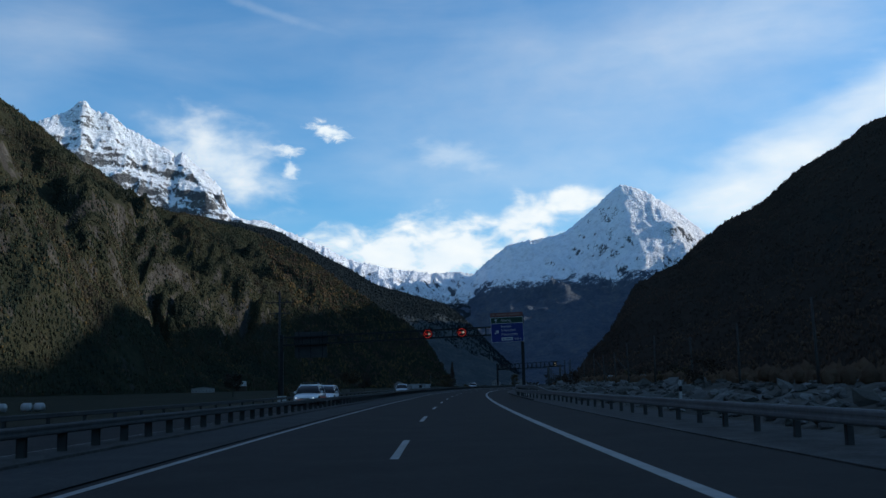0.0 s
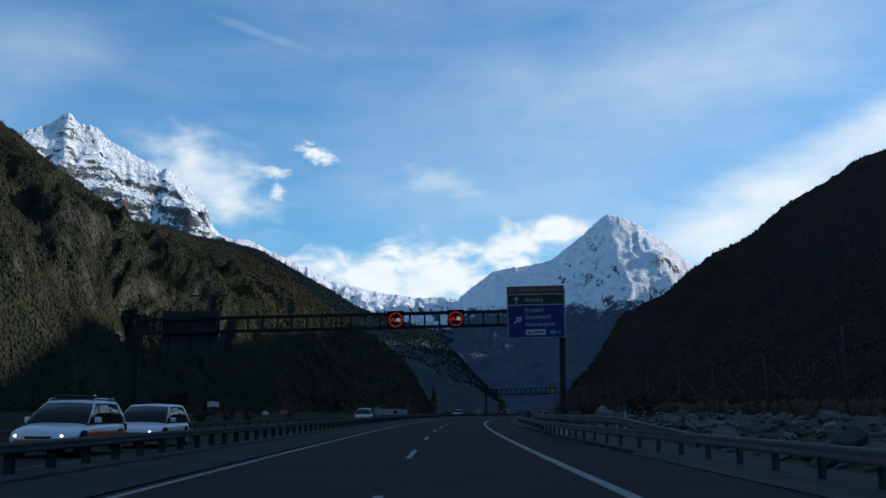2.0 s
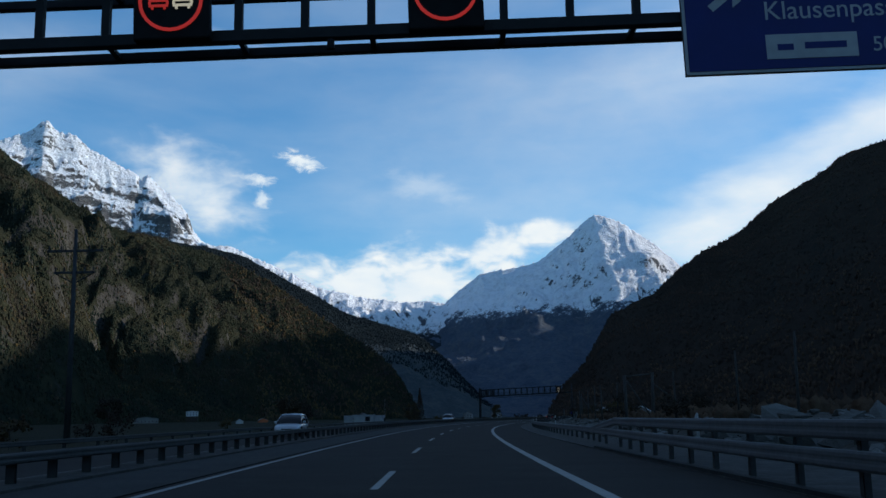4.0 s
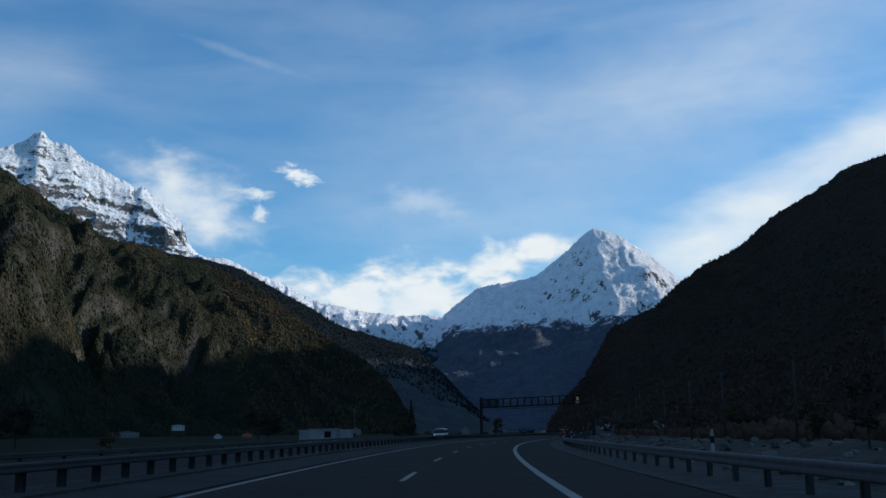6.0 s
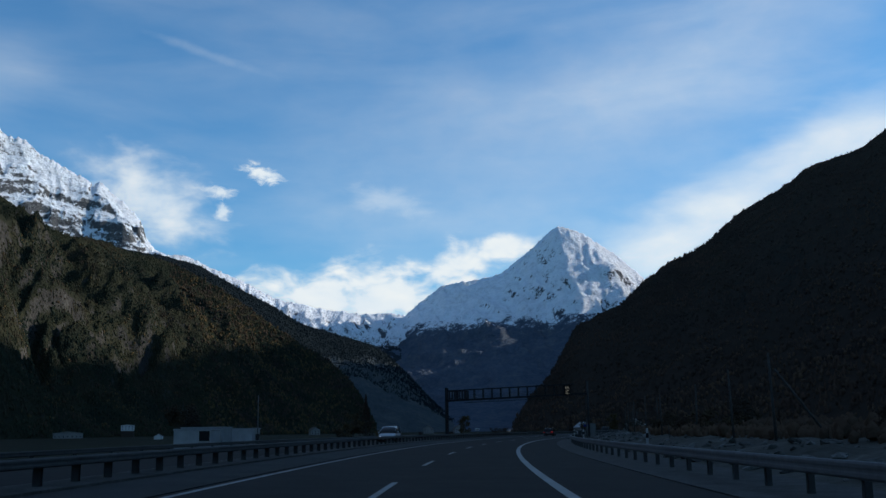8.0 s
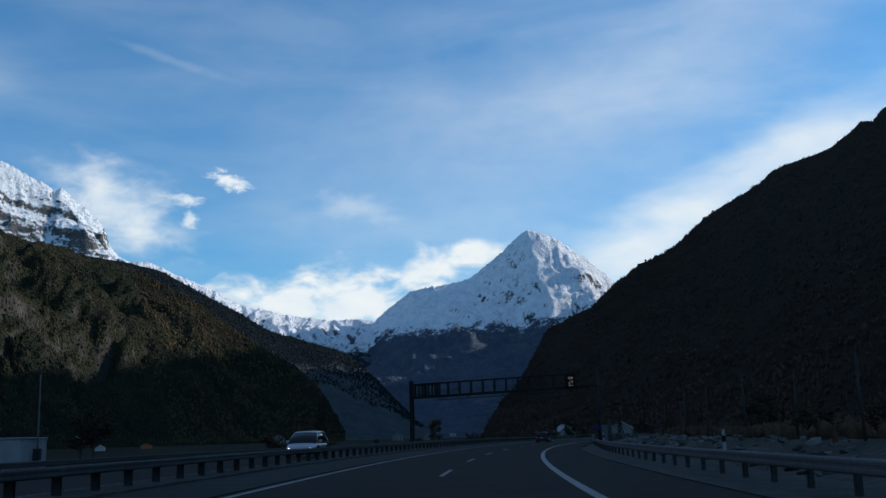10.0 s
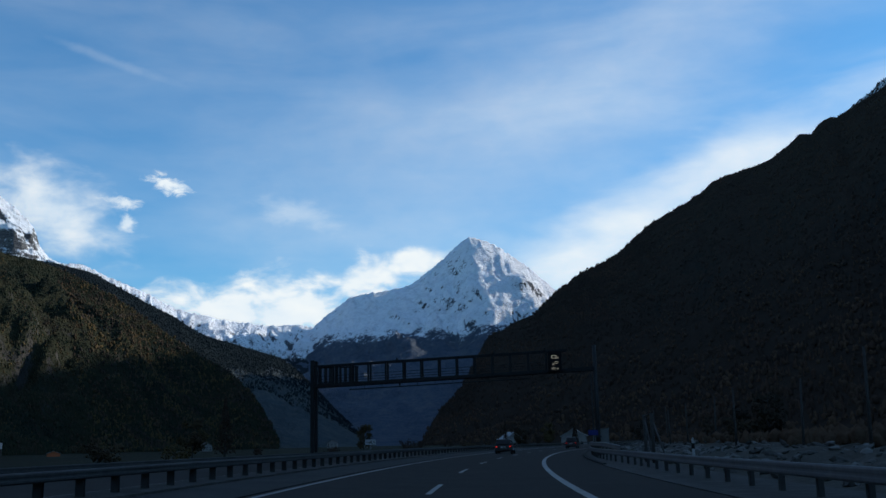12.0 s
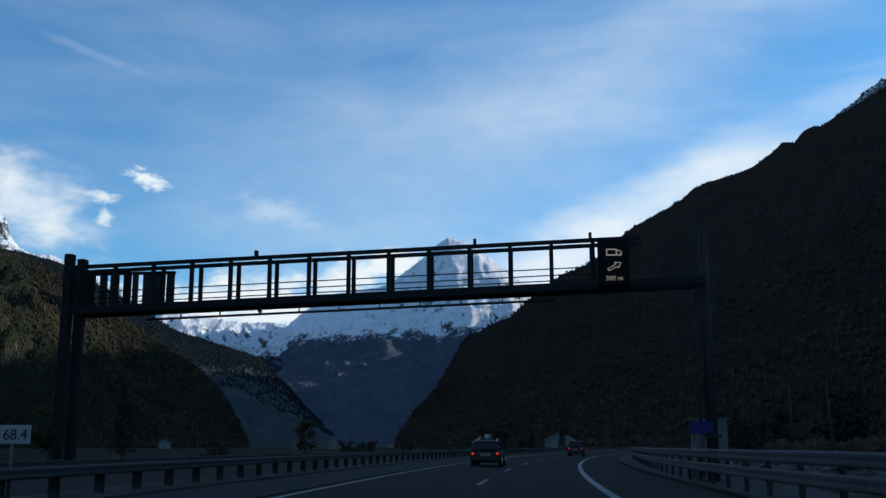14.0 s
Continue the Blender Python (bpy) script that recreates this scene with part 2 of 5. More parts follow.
M = {
    "asphalt": surface("asphalt", [(0.026, 0.0235, 0.022), (0.035, 0.0315, 0.0295), (0.045, 0.041, 0.0385)], 6.0, 0.95, bump=0.35, spec=0.05),
    "asphalt_old": surface("old asphalt", [(0.026, 0.026, 0.0265), (0.038, 0.038, 0.038), (0.055, 0.054, 0.052)], 5.0, 0.95, bump=0.4, spec=0.08),
    "line": surface("road marking paint", [(0.14, 0.139, 0.132), (0.22, 0.218, 0.21), (0.29, 0.288, 0.28)], 3.0, 0.7, bump=0.2, spec=0.2),
    "gravel": surface("gravel verge", [(0.035, 0.034, 0.032), (0.062, 0.06, 0.057), (0.11, 0.107, 0.10)], 14.0, 0.95, bump=0.8, spec=0.06),
    "grass": surface("winter grass", [(0.016, 0.016, 0.010), (0.026, 0.024, 0.015), (0.045, 0.038, 0.024)], 1.3, 0.95, bump=0.9, spec=0.06),
    "field": surface("valley meadow", [(0.012, 0.013, 0.008), (0.020, 0.020, 0.011), (0.036, 0.032, 0.018)], 0.05, 0.95, bump=0.5, spec=0.06),
    "zinc": surface("galvanised steel", [(0.10, 0.10, 0.102), (0.135, 0.135, 0.137), (0.17, 0.17, 0.17)], 5.0, 0.85, metal=0.15, bump=0.15, spec=0.2),
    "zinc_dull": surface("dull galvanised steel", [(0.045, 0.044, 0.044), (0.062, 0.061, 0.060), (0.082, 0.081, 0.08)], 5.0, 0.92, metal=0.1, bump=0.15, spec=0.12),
    "post": surface("weathered post steel", [(0.025, 0.025, 0.026), (0.04, 0.04, 0.041), (0.06, 0.058, 0.056)], 6.0, 0.7, metal=0.4, bump=0.15),
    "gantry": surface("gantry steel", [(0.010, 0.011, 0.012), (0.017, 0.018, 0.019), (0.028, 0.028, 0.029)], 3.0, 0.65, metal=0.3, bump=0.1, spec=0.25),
    "gantry_grey": surface("grey gantry column", [(0.026, 0.026, 0.027), (0.036, 0.036, 0.037), (0.05, 0.05, 0.051)], 2.0, 0.7, metal=0.2, bump=0.1, spec=0.25),
    "sign_back": surface("sign back", [(0.026, 0.027, 0.029), (0.042, 0.043, 0.045), (0.06, 0.06, 0.06)], 2.5, 0.7, metal=0.2, bump=0.05, spec=0.25),
    "sign_blue": surface("blue sign sheeting", [(0.003, 0.009, 0.10), (0.004, 0.011, 0.12), (0.005, 0.014, 0.14)], 2.0, 0.45, bump=0.0, spec=0.25),
    "sign_green": surface("green sign sheeting", [(0.002, 0.022, 0.012), (0.003, 0.028, 0.015), (0.005, 0.035, 0.018)], 2.0, 0.45, bump=0.0, spec=0.25),
    "sign_brown": surface("brown sign sheeting", [(0.10, 0.016, 0.014), (0.13, 0.02, 0.017), (0.15, 0.026, 0.02)], 2.0, 0.45, bump=0.0),
    "sign_white": surface("white sign sheeting", [(0.27, 0.275, 0.28), (0.34, 0.345, 0.35), (0.42, 0.42, 0.42)], 3.0, 0.4, bump=0.0),
    "black": surface("black housing", [(0.006, 0.006, 0.0065), (0.010, 0.010, 0.0105), (0.016, 0.016, 0.016)], 5.0, 0.8, bump=0.05, spec=0.15),
    "rubber": surface("tyre rubber", [(0.012, 0.012, 0.012), (0.02, 0.02, 0.02), (0.03, 0.03, 0.03)], 12.0, 0.85, bump=0.3),
    "seam": surface("dark tarred seam", [(0.006, 0.006, 0.006), (0.010, 0.010, 0.010), (0.014, 0.014, 0.014)], 6.0, 1.0, bump=0.2, spec=0.0),
    "concrete": surface("concrete", [(0.25, 0.245, 0.235), (0.34, 0.335, 0.32), (0.42, 0.41, 0.40)], 3.0, 0.9, bump=0.35),
    "wood": surface("weathered timber", [(0.024, 0.022, 0.02), (0.04, 0.037, 0.034), (0.06, 0.055, 0.05)], 6.0, 0.9, bump=0.5),
    "white_plastic": surface("white plastic", [(0.26, 0.26, 0.255), (0.32, 0.32, 0.315), (0.38, 0.38, 0.375)], 6.0, 0.6, bump=0.0, spec=0.3),
    "stone": surface("pale quarry stone", [(0.05, 0.05, 0.047), (0.105, 0.104, 0.098), (0.2, 0.198, 0.19)], 2.6, 0.94, bump=1.0, each=0.3, spec=0.06),
    "stone_heap": surface("pale rubble", [(0.045, 0.044, 0.041), (0.095, 0.093, 0.088), (0.17, 0.168, 0.16)], 2.2, 0.92, bump=0.8, island=True, spec=0.06),
    "soil": surface("stony soil", [(0.035, 0.033, 0.027), (0.062, 0.058, 0.05), (0.11, 0.104, 0.092)], 1.8, 0.97, bump=0.9, spec=0.06),
    "conifer": surface("conifer woods", [(0.016, 0.023, 0.020), (0.021, 0.029, 0.022), (0.027, 0.034, 0.023), (0.038, 0.041, 0.025), (0.050, 0.044, 0.029), (0.036, 0.033, 0.027)], 0.4, 0.95, bump=0.6, island=True, spec=0.0, patch=120.0),
    "conifer_dark": surface("dark conifer woods", [(0.036, 0.028, 0.024), (0.047, 0.034, 0.027), (0.060, 0.041, 0.031), (0.078, 0.048, 0.034)], 0.4, 0.95, bump=0.6, island=True, spec=0.0, patch=140.0),
    # the dark blue of these trees stands for shade and haze over the ridge
    "ridge_woods": surface("ridge woods toned for shade", [(0.011, 0.017, 0.021), (0.017, 0.024, 0.028), (0.026, 0.034, 0.036)], 0.2, 0.95, bump=0.5, island=True, spec=0.0, patch=200.0),
    "bare": surface("bare autumn woods", [(0.036, 0.032, 0.028), (0.050, 0.040, 0.031), (0.070, 0.050, 0.033), (0.092, 0.068, 0.030), (0.056, 0.047, 0.041)], 0.4, 0.95, bump=0.6, island=True, spec=0.0, patch=70.0),
    "bare_dark": surface("brown leafless woods", [(0.060, 0.042, 0.031), (0.082, 0.054, 0.037), (0.105, 0.066, 0.042)], 0.4, 0.95, bump=0.6, island=True, spec=0.0, patch=90.0),
}
M["mt_left"] = mountain_surface("wooded mountainside", 3000.0, 40.0, [(0.019, 0.024, 0.018), (0.029, 0.031, 0.021), (0.052, 0.050, 0.029)], [(0.030, 0.029, 0.028), (0.06, 0.057, 0.053), (0.15, 0.142, 0.13)], 0.0, 0.46, 70.0, 0.95)
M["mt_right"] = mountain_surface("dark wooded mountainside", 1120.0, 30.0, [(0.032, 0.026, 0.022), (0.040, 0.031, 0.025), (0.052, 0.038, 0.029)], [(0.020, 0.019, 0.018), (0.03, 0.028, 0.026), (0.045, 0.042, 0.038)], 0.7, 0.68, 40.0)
M["mt_snow"] = mountain_surface("snowy limestone peak", 560.0, 60.0, [(0.02, 0.024, 0.02), (0.035, 0.038, 0.03), (0.06, 0.058, 0.048)], [(0.06, 0.062, 0.068), (0.125, 0.125, 0.128), (0.24, 0.225, 0.205)], 1.0, 0.43, 120.0, 0.8, (0.5, 0.5, 1.6), 1.0, 1.0)
# The blue in the lower slope colours stands for distance haze.
M["mt_peak"] = mountain_surface("snowy peak with haze-blue slopes", 448.0, 75.0, [(0.052, 0.070, 0.100), (0.085, 0.106, 0.138), (0.150, 0.152, 0.156)], [(0.05, 0.058, 0.07), (0.09, 0.097, 0.11), (0.16, 0.163, 0.17)], 1.0, 0.47, 60.0, 0.05, (0.5, 0.5, 1.0), 0.85, 1.0)
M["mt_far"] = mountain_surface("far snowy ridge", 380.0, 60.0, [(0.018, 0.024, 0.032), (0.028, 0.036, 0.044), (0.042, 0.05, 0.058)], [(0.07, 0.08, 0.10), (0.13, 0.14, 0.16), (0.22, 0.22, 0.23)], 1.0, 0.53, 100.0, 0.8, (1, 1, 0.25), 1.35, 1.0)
# Not a tree line: colour darkened above for shade, paled blue below for haze.
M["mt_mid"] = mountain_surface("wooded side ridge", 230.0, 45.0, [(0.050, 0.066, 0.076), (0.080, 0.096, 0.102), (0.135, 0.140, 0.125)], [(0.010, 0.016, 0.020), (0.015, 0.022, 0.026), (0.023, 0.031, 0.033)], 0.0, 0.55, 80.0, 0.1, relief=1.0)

# ---------------------------------------------------------------- the road's line
KNOTS = [-260, -30, 60, 120, 180, 240, 300, 360, 420, 490, 540, 620, 760, 900, 1000, 2200]
BENDS = [0.0, -0.915, -0.314, -0.428, -0.866, -1.212, -1.451, -1.159, -1.213, -1.25, 0.0, 0.9, 0.9, 0.6, 0.0, 0.0]
STEP = 2.0
ST = np.arange(-260.0, 2200.0 + STEP, STEP)
_k = np.interp(ST, KNOTS, BENDS) * 1e-3
_psi = np.concatenate([[0], np.cumsum((_k[1:] + _k[:-1]) / 2 * STEP)])
_i0 = int(round(260 / STEP))
_psi -= _psi[_i0]
_dx, _dy = -np.sin(_psi), np.cos(_psi)
_x = np.concatenate([[0], np.cumsum((_dx[1:] + _dx[:-1]) / 2 * STEP)])
_y = np.concatenate([[0], np.cumsum((_dy[1:] + _dy[:-1]) / 2 * STEP)])
_x -= _x[_i0]
_y -= _y[_i0]


def heading(s):
    return float(np.interp(s, ST, _psi))


def tilt(s):
    """Crossfall of the road left of its middle line: it banks up in the bend."""
    return float(np.interp(s, [90, 260], [0.0, 0.036]))


def rise(s, u):
    return tilt(s) * min(max(-u, 0.0), 8.0)


def spot(s, u, z=0.0):
    """World place from metres along the road, metres right of the lane line and height over the road."""
    a = heading(s)
    return Vector((float(np.interp(s, ST, _x)) + u * math.cos(a), float(np.interp(s, ST, _y)) + u * math.sin(a), z + rise(s, u)))


def stand(s, u, z=0.0, turn=0.0):
    """Pose on the road: x to the right, y ahead along it."""
    return Matrix.Translation(spot(s, u, z)) @ Matrix.Rotation(heading(s) + radians(turn), 4, "Z")


def mesh_of(name, verts, faces, material=None, smooth=False):
    me = bpy.data.meshes.new(name)
    me.from_pydata([tuple(v) for v in verts], [], faces)
    if material:
        me.materials.append(material)
    if smooth:
        me.polygons.foreach_set("use_smooth", [True] * len(me.polygons))
    me.update()
    return me


def strip(name, u0, u1, s0, s1, z0, z1, material, ds=4.0, label="", category="", kind="structure", thick=0.0, parent=None, cols=1):
    """A band along the road between two side distances; thick gives it a skirt downwards."""
    n = max(2, int(math.ceil((s1 - s0) / ds)) + 1)
    vs, fs = [], []
    k = cols + 1
    for i in range(n):
        s = s0 + (s1 - s0) * i / (n - 1)
        for j in range(k):
            f = j / cols
            vs.append(spot(s, u0 + (u1 - u0) * f, z0 + (z1 - z0) * f))
    for i in range(n - 1):
        for j in range(cols):
            a = i * k + j
            fs.append((a, a + 1, a + k + 1, a + k))
    if thick:
        m = len(vs)
        vs += [v - Vector((0, 0, thick)) for v in vs]
        for i in range(n - 1):
            fs.append((i * k, i * k + k, m + i * k + k, m + i * k))
            fs.append((i * k + cols, m + i * k + cols, m + i * k + k + cols, i * k + k + cols))
        fs.append((0, m, m + cols, cols))
        fs.append(((n - 1) * k, (n - 1) * k + cols, m + (n - 1) * k + cols, m + (n - 1) * k))
    ob = new(name, mesh_of(name, vs, fs, material))
    if parent:
        ob.parent = parent
    else:
        tagged(ob, label, category, kind=kind)
    return ob


# ---------------------------------------------------------------- mountains
HUB = Vector((10.0, 150.0, 1.2))


def polar(a, e, d):
    """A place by compass angle right of +y, elevation seen from the middle of the drive, and distance."""
    return Vector((HUB.x + d * math.sin(radians(a)), HUB.y + d * math.cos(radians(a)), HUB.z + d * math.tan(radians(e))))


def smooth_line(points, n):
    """n places evenly along a soft curve through the points."""
    pts = [Vector(p) for p in points]
    length = [0.0]
    for a, b in zip(pts, pts[1:]):
        length.append(length[-1] + (b - a).length)
    res = []
    for k in range(n):
        d = length[-1] * k / (n - 1)
        i = min(max(int(np.searchsorted(length, d, side="right")) - 1, 0), len(pts) - 2)
        t = (d - length[i]) / max(1e-6, length[i + 1] - length[i])
        p1, p2 = pts[i], pts[i + 1]
        p0, p3 = pts[max(i - 1, 0)], pts[min(i + 2, len(pts) - 1)]
        m1, m2 = (p2 - p0) * 0.35, (p3 - p1) * 0.35
        h = (2 * t ** 3 - 3 * t ** 2 + 1, t ** 3 - 2 * t ** 2 + t, -2 * t ** 3 + 3 * t ** 2, t ** 3 - t ** 2)
        res.append(p1 * h[0] + m1 * h[1] + p2 * h[2] + m2 * h[3])
    return res


def mountain(name, crest, foot, material, label, nu=260, nv=90, bulge=0.0, rough=60.0, grain=420.0, crest_rough=0.2, seed=1, back=900.0, back_drop=0.55, back_by=None, spurs=(), power=1.15, strata=0.0, gully=0.0, gully_count=24, spikes=6.0, low_calm=False, shelves=(), knobs=()):
    """A mountainside between the line of its crest and the line of its foot, weathered by ridged noise, with a far side behind the crest.
    spurs: (place along, place along at the foot, width, height) of ribs that run down from the crest.
    shelves: (share of the way up, share of the height), steep where cliffs stand. knobs: (x, y, radius, height) of rock towers. Returns the object and its front grid."""
    top, low = smooth_line(crest, nu), smooth_line(foot, nu)
    grid = []
    tallest = max(p.z for p in top)
    off = Vector((seed * 137.3, seed * 71.9, seed * 29.7))
    for i in range(nu):
        col = []
        f = i / (nu - 1)
        for j in range(nv):
            v = j / (nv - 1)
            p = low[i].lerp(top[i], v)
            h = v ** power
            if shelves:
                wander = v + 0.07 * noise.fractal(Vector((f * 7, v * 2, seed)), 1.0, 2.0, 4) * min(1.0, (1 - v) * 5)
                bold = min(1.0, max(0.5, 0.85 + 0.7 * noise.fractal(Vector((f * 11, v * 5, seed + 5)), 1.0, 2.0, 3)))
                bold *= 1 - min(0.75, 3.5 * max(0.0, top[i].z / tallest - 0.74))     # the cliffs fade under the summit
                h += (float(np.interp(wander, [k[0] for k in shelves], [k[1] for k in shelves])) - v) * bold
            p.z = low[i].z + (top[i].z - low[i].z) * h
            ridge = noise.ridged_multi_fractal(p / grain + off, 0.9, 2.1, 6, 1.0, 2.0) - 1.1
            lump = noise.fractal(p / (grain * 2.3) + off * 0.7, 1.0, 2.0, 3)
            w = (min(1.0, v * 5.0)) * (crest_rough + (1 - crest_rough) * min(1.0, (1 - v) * 3.5))
            high = (top[i].z - low[i].z) / 600.0
            p.z += (ridge * 0.6 + lump * 0.8) * rough * w * (0.12 + 0.88 * v * v if low_calm else 1.0) * min(1.0, (high * high * 1.2 if low_calm else high + 0.15))
            for s0, s1, width, h in spurs:
                c = s1 + (s0 - s1) * v
                p.z += h * math.exp(-((f - c) / width) ** 2) * 4 * v * (1 - v) * (0.3 + 0.7 * v)
            p.z += bulge * 4 * v * (1 - v)
            for kx, ky, kr, kh in knobs:
                p.z += kh * max(0.0, 1.0 - math.hypot(p.x - kx, p.y - ky) / kr) ** 0.8
            if gully:
                g = noise.ridged_multi_fractal(Vector((f * gully_count + 1.6 * lump + 1.2 * v, v * 3.5 + lump, seed)), 0.8, 2.2, 3, 1.0, 2.0) - 1.0
                p.z += gully * g * w * min(1.0, high * high * 1.2) * (v ** 3 if low_calm else min(1.0, v * 3))
            if strata:
                p.z += strata * (math.sin(p.z / 17.0 + 2.5 * lump + f * 9) + 0.45 * math.sin(p.z / 6.3 + 3 * lump + f * 13)) * w * min(1.0, v * 2)
            if v > 0.97:
                p.z += spikes * noise.fractal(Vector((f * 170, seed, 0)), 0.7, 2.0, 4)
            col.append(p)
        grid.append(col)
    verts = [p for col in grid for p in col]
    behind = []
    for i in range(nu):
        out_way = (top[i] - low[i]).xy
        out_way = out_way.normalized() if out_way.length > 1 else Vector((0, 1))
        p = grid[i][-1]
        far, drop = back_by(math.degrees(math.atan2(p.x - HUB.x, p.y - HUB.y))) if back_by else (back, back_drop)
        for k in (0.15, 0.45, 1.0):
            h = p.z * (1 - drop * k)
            behind.append(Vector((p.x + out_way.x * far * k, p.y + out_way.y * far * k, h + 12 * noise.fractal(p / 300 + off * k, 1, 2, 3))))
    m = len(verts)
    verts += behind
    faces = []
    for i in range(nu - 1):
        for j in range(nv - 1):
            a = i * nv + j
            faces.append((a, a + nv, a + nv + 1, a + 1))
        e, g = i * nv + nv - 1, (i + 1) * nv + nv - 1
        b0, b1 = m + i * 3, m + (i + 1) * 3
        faces += [(e, g, b1, b0), (b0, b1, b1 + 1, b0 + 1), (b0 + 1, b1 + 1, b1 + 2, b0 + 2)]
    me = mesh_of(name, verts, faces, material, smooth=True)
    bm = bmesh.new()
    bm.from_mesh(me)
    bmesh.ops.recalc_face_normals(bm, faces=bm.faces)
    if sum(f.normal.z for f in bm.faces) < 0:
        bmesh.ops.reverse_faces(bm, faces=bm.faces)
    bm.to_mesh(me)
    bm.free()
    ob = tagged(new(name, me), label, "mountain", kind="structure")
    return ob, np.array([[tuple(p) for p in col] for col in grid])


def far_side(bound):
    return [polar(*b) for b in bound]


left_crest = far_side([(0.9, 0.4, 1950), (-0.3, 2.5, 2020), (-1.6, 3.76, 2080), (-3.54, 5.0, 2150), (-5.81, 6.55, 2220), (-8.08, 8.08, 2280), (-10.65, 9.3, 2320), (-13.46, 9.95, 2280),
                       (-15.9, 10.5, 2200), (-18.05, 11.44, 2100), (-20.5, 13.04, 2000), (-23.45, 15.08, 1900), (-29, 18.5, 1750), (-40, 23.5, 1550), (-60, 26, 1400), (-95, 26, 1400), (-135, 22, 1900)])
left_foot = [(40, 2060, -1), (-40, 1950, -1), (-130, 1780, -1), (-240, 1450, -1), (-330, 1000, -1), (-400, 500, -1), (-430, 0, -1), (-440, -500, -1), (-500, -1300, -1)]
mt_left, grid_left = mountain("mountain_left", left_crest, left_foot, M["mt_left"], "steep wooded mountainside with brown autumn patches and cliffs", 460, 170, rough=118, grain=235, crest_rough=0.05, seed=3, power=1.1, gully=64, spikes=3)

# Past azimuth 37 the crest is unseen, shaped to set the valley's shadow edge.
right_crest = far_side([(8.4, 0.3, 1980), (9.3, 1.72, 2080), (10.5, 2.92, 2300), (12.06, 5.57, 2580), (13.2, 6.19, 2640), (14.6, 6.82, 2710), (15.82, 7.92, 2870), (17.4, 9.01, 3120), (19.4, 9.91, 3460), (21.4, 11.49, 3790),
                        (23.9, 12.78, 3880), (24.6, 13.3, 3875), (25.5, 13.75, 3870), (27.6, 14.27, 3840), (29.0, 15.1, 3815), (29.5, 15.5, 3805), (30.1, 15.5, 3790), (30.5, 15.95, 3780), (31.1, 16.25, 3765), (31.5, 16.2, 3760), (32.7, 16.92, 3740), (34.7, 18.18, 3690), (37, 18.6, 3000), (40, 19.8, 2600), (45, 22.5, 2300), (48.8, 24.0, 2190), (50.5, 20.2, 2160), (58, 20.4, 2020), (60.5, 25.5, 1980), (71.5, 26.8, 1830), (92, 27.5, 1750), (130, 24, 2000)])
# Its dip at azimuth 50 to 58 lets sun onto the left foot.
right_foot = [(262, 1880, -1), (268, 1800, -1), (285, 1680, -1), (340, 1350, -1), (360, 1000, -1), (330, 700, -1), (235, 430, -1), (150, 200, -1), (110, 0, -1), (110, -400, -1), (200, -1300, -1)]
# The hidden far side stays flat, then rises, added to shade other slopes.
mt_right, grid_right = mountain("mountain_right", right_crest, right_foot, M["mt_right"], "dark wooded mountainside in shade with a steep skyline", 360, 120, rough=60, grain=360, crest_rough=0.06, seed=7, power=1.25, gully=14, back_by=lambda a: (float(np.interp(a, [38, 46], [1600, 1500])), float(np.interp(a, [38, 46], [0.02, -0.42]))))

peak_crest = far_side([(-1.5, 2.4, 4400), (0.5, 4.73, 4560), (2.3, 6.16, 4680), (3.2, 7.04, 4710), (3.9, 7.55, 4720), (4.6, 8.09, 4720), (5.2, 8.22, 4720), (7.7, 8.61, 4720), (8.7, 9.27, 4720), (9.7, 10.02, 4720), (10.9, 11.05, 4720), (11.35, 11.28, 4720), (11.75, 11.22, 4720), (12.4, 10.95, 4720), (12.9, 10.72, 4720), (13.7, 10.15, 4720), (14.4, 9.68, 4720), (15.9, 8.3, 4700), (19, 5.5, 4600), (24, 3.0, 4400)])
peak_foot = [(60, 2900, -1), (150, 2900, -1), (300, 2900, -1), (480, 2950, -1), (700, 3000, -1), (950, 3050, -1), (1300, 3100, -1), (1700, 3200, -1)]
mt_peak, grid_peak = mountain("mountain_peak", peak_crest, peak_foot, M["mt_peak"], "pointed snow-covered pyramid peak above woods coloured with blue haze", 340, 170, rough=85, grain=190, crest_rough=0.07, seed=11, power=1.6, gully=40, gully_count=31, strata=3, spikes=6, low_calm=True,
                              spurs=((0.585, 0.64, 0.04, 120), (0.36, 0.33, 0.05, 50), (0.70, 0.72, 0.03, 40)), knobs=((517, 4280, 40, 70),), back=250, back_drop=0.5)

far_crest = far_side([(-14, 10.5, 4700), (-10.6, 9.7, 4720), (-9.7, 9.66, 4740), (-8.7, 9.2, 4750), (-6.8, 8.4, 4760), (-4.9, 7.5, 4760), (-2.3, 6.8, 4780), (0.3, 6.5, 4780), (1.3, 6.6, 4780), (2.6, 6.4, 4780), (5, 5.5, 4800)])
far_foot = [(-900, 3500, -1), (-600, 3500, -1), (-300, 3550, -1), (0, 3600, -1), (200, 3650, -1), (400, 3700, -1)]
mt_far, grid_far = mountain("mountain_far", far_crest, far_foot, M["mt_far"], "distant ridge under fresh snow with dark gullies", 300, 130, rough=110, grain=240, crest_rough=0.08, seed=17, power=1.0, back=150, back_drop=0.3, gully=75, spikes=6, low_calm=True)

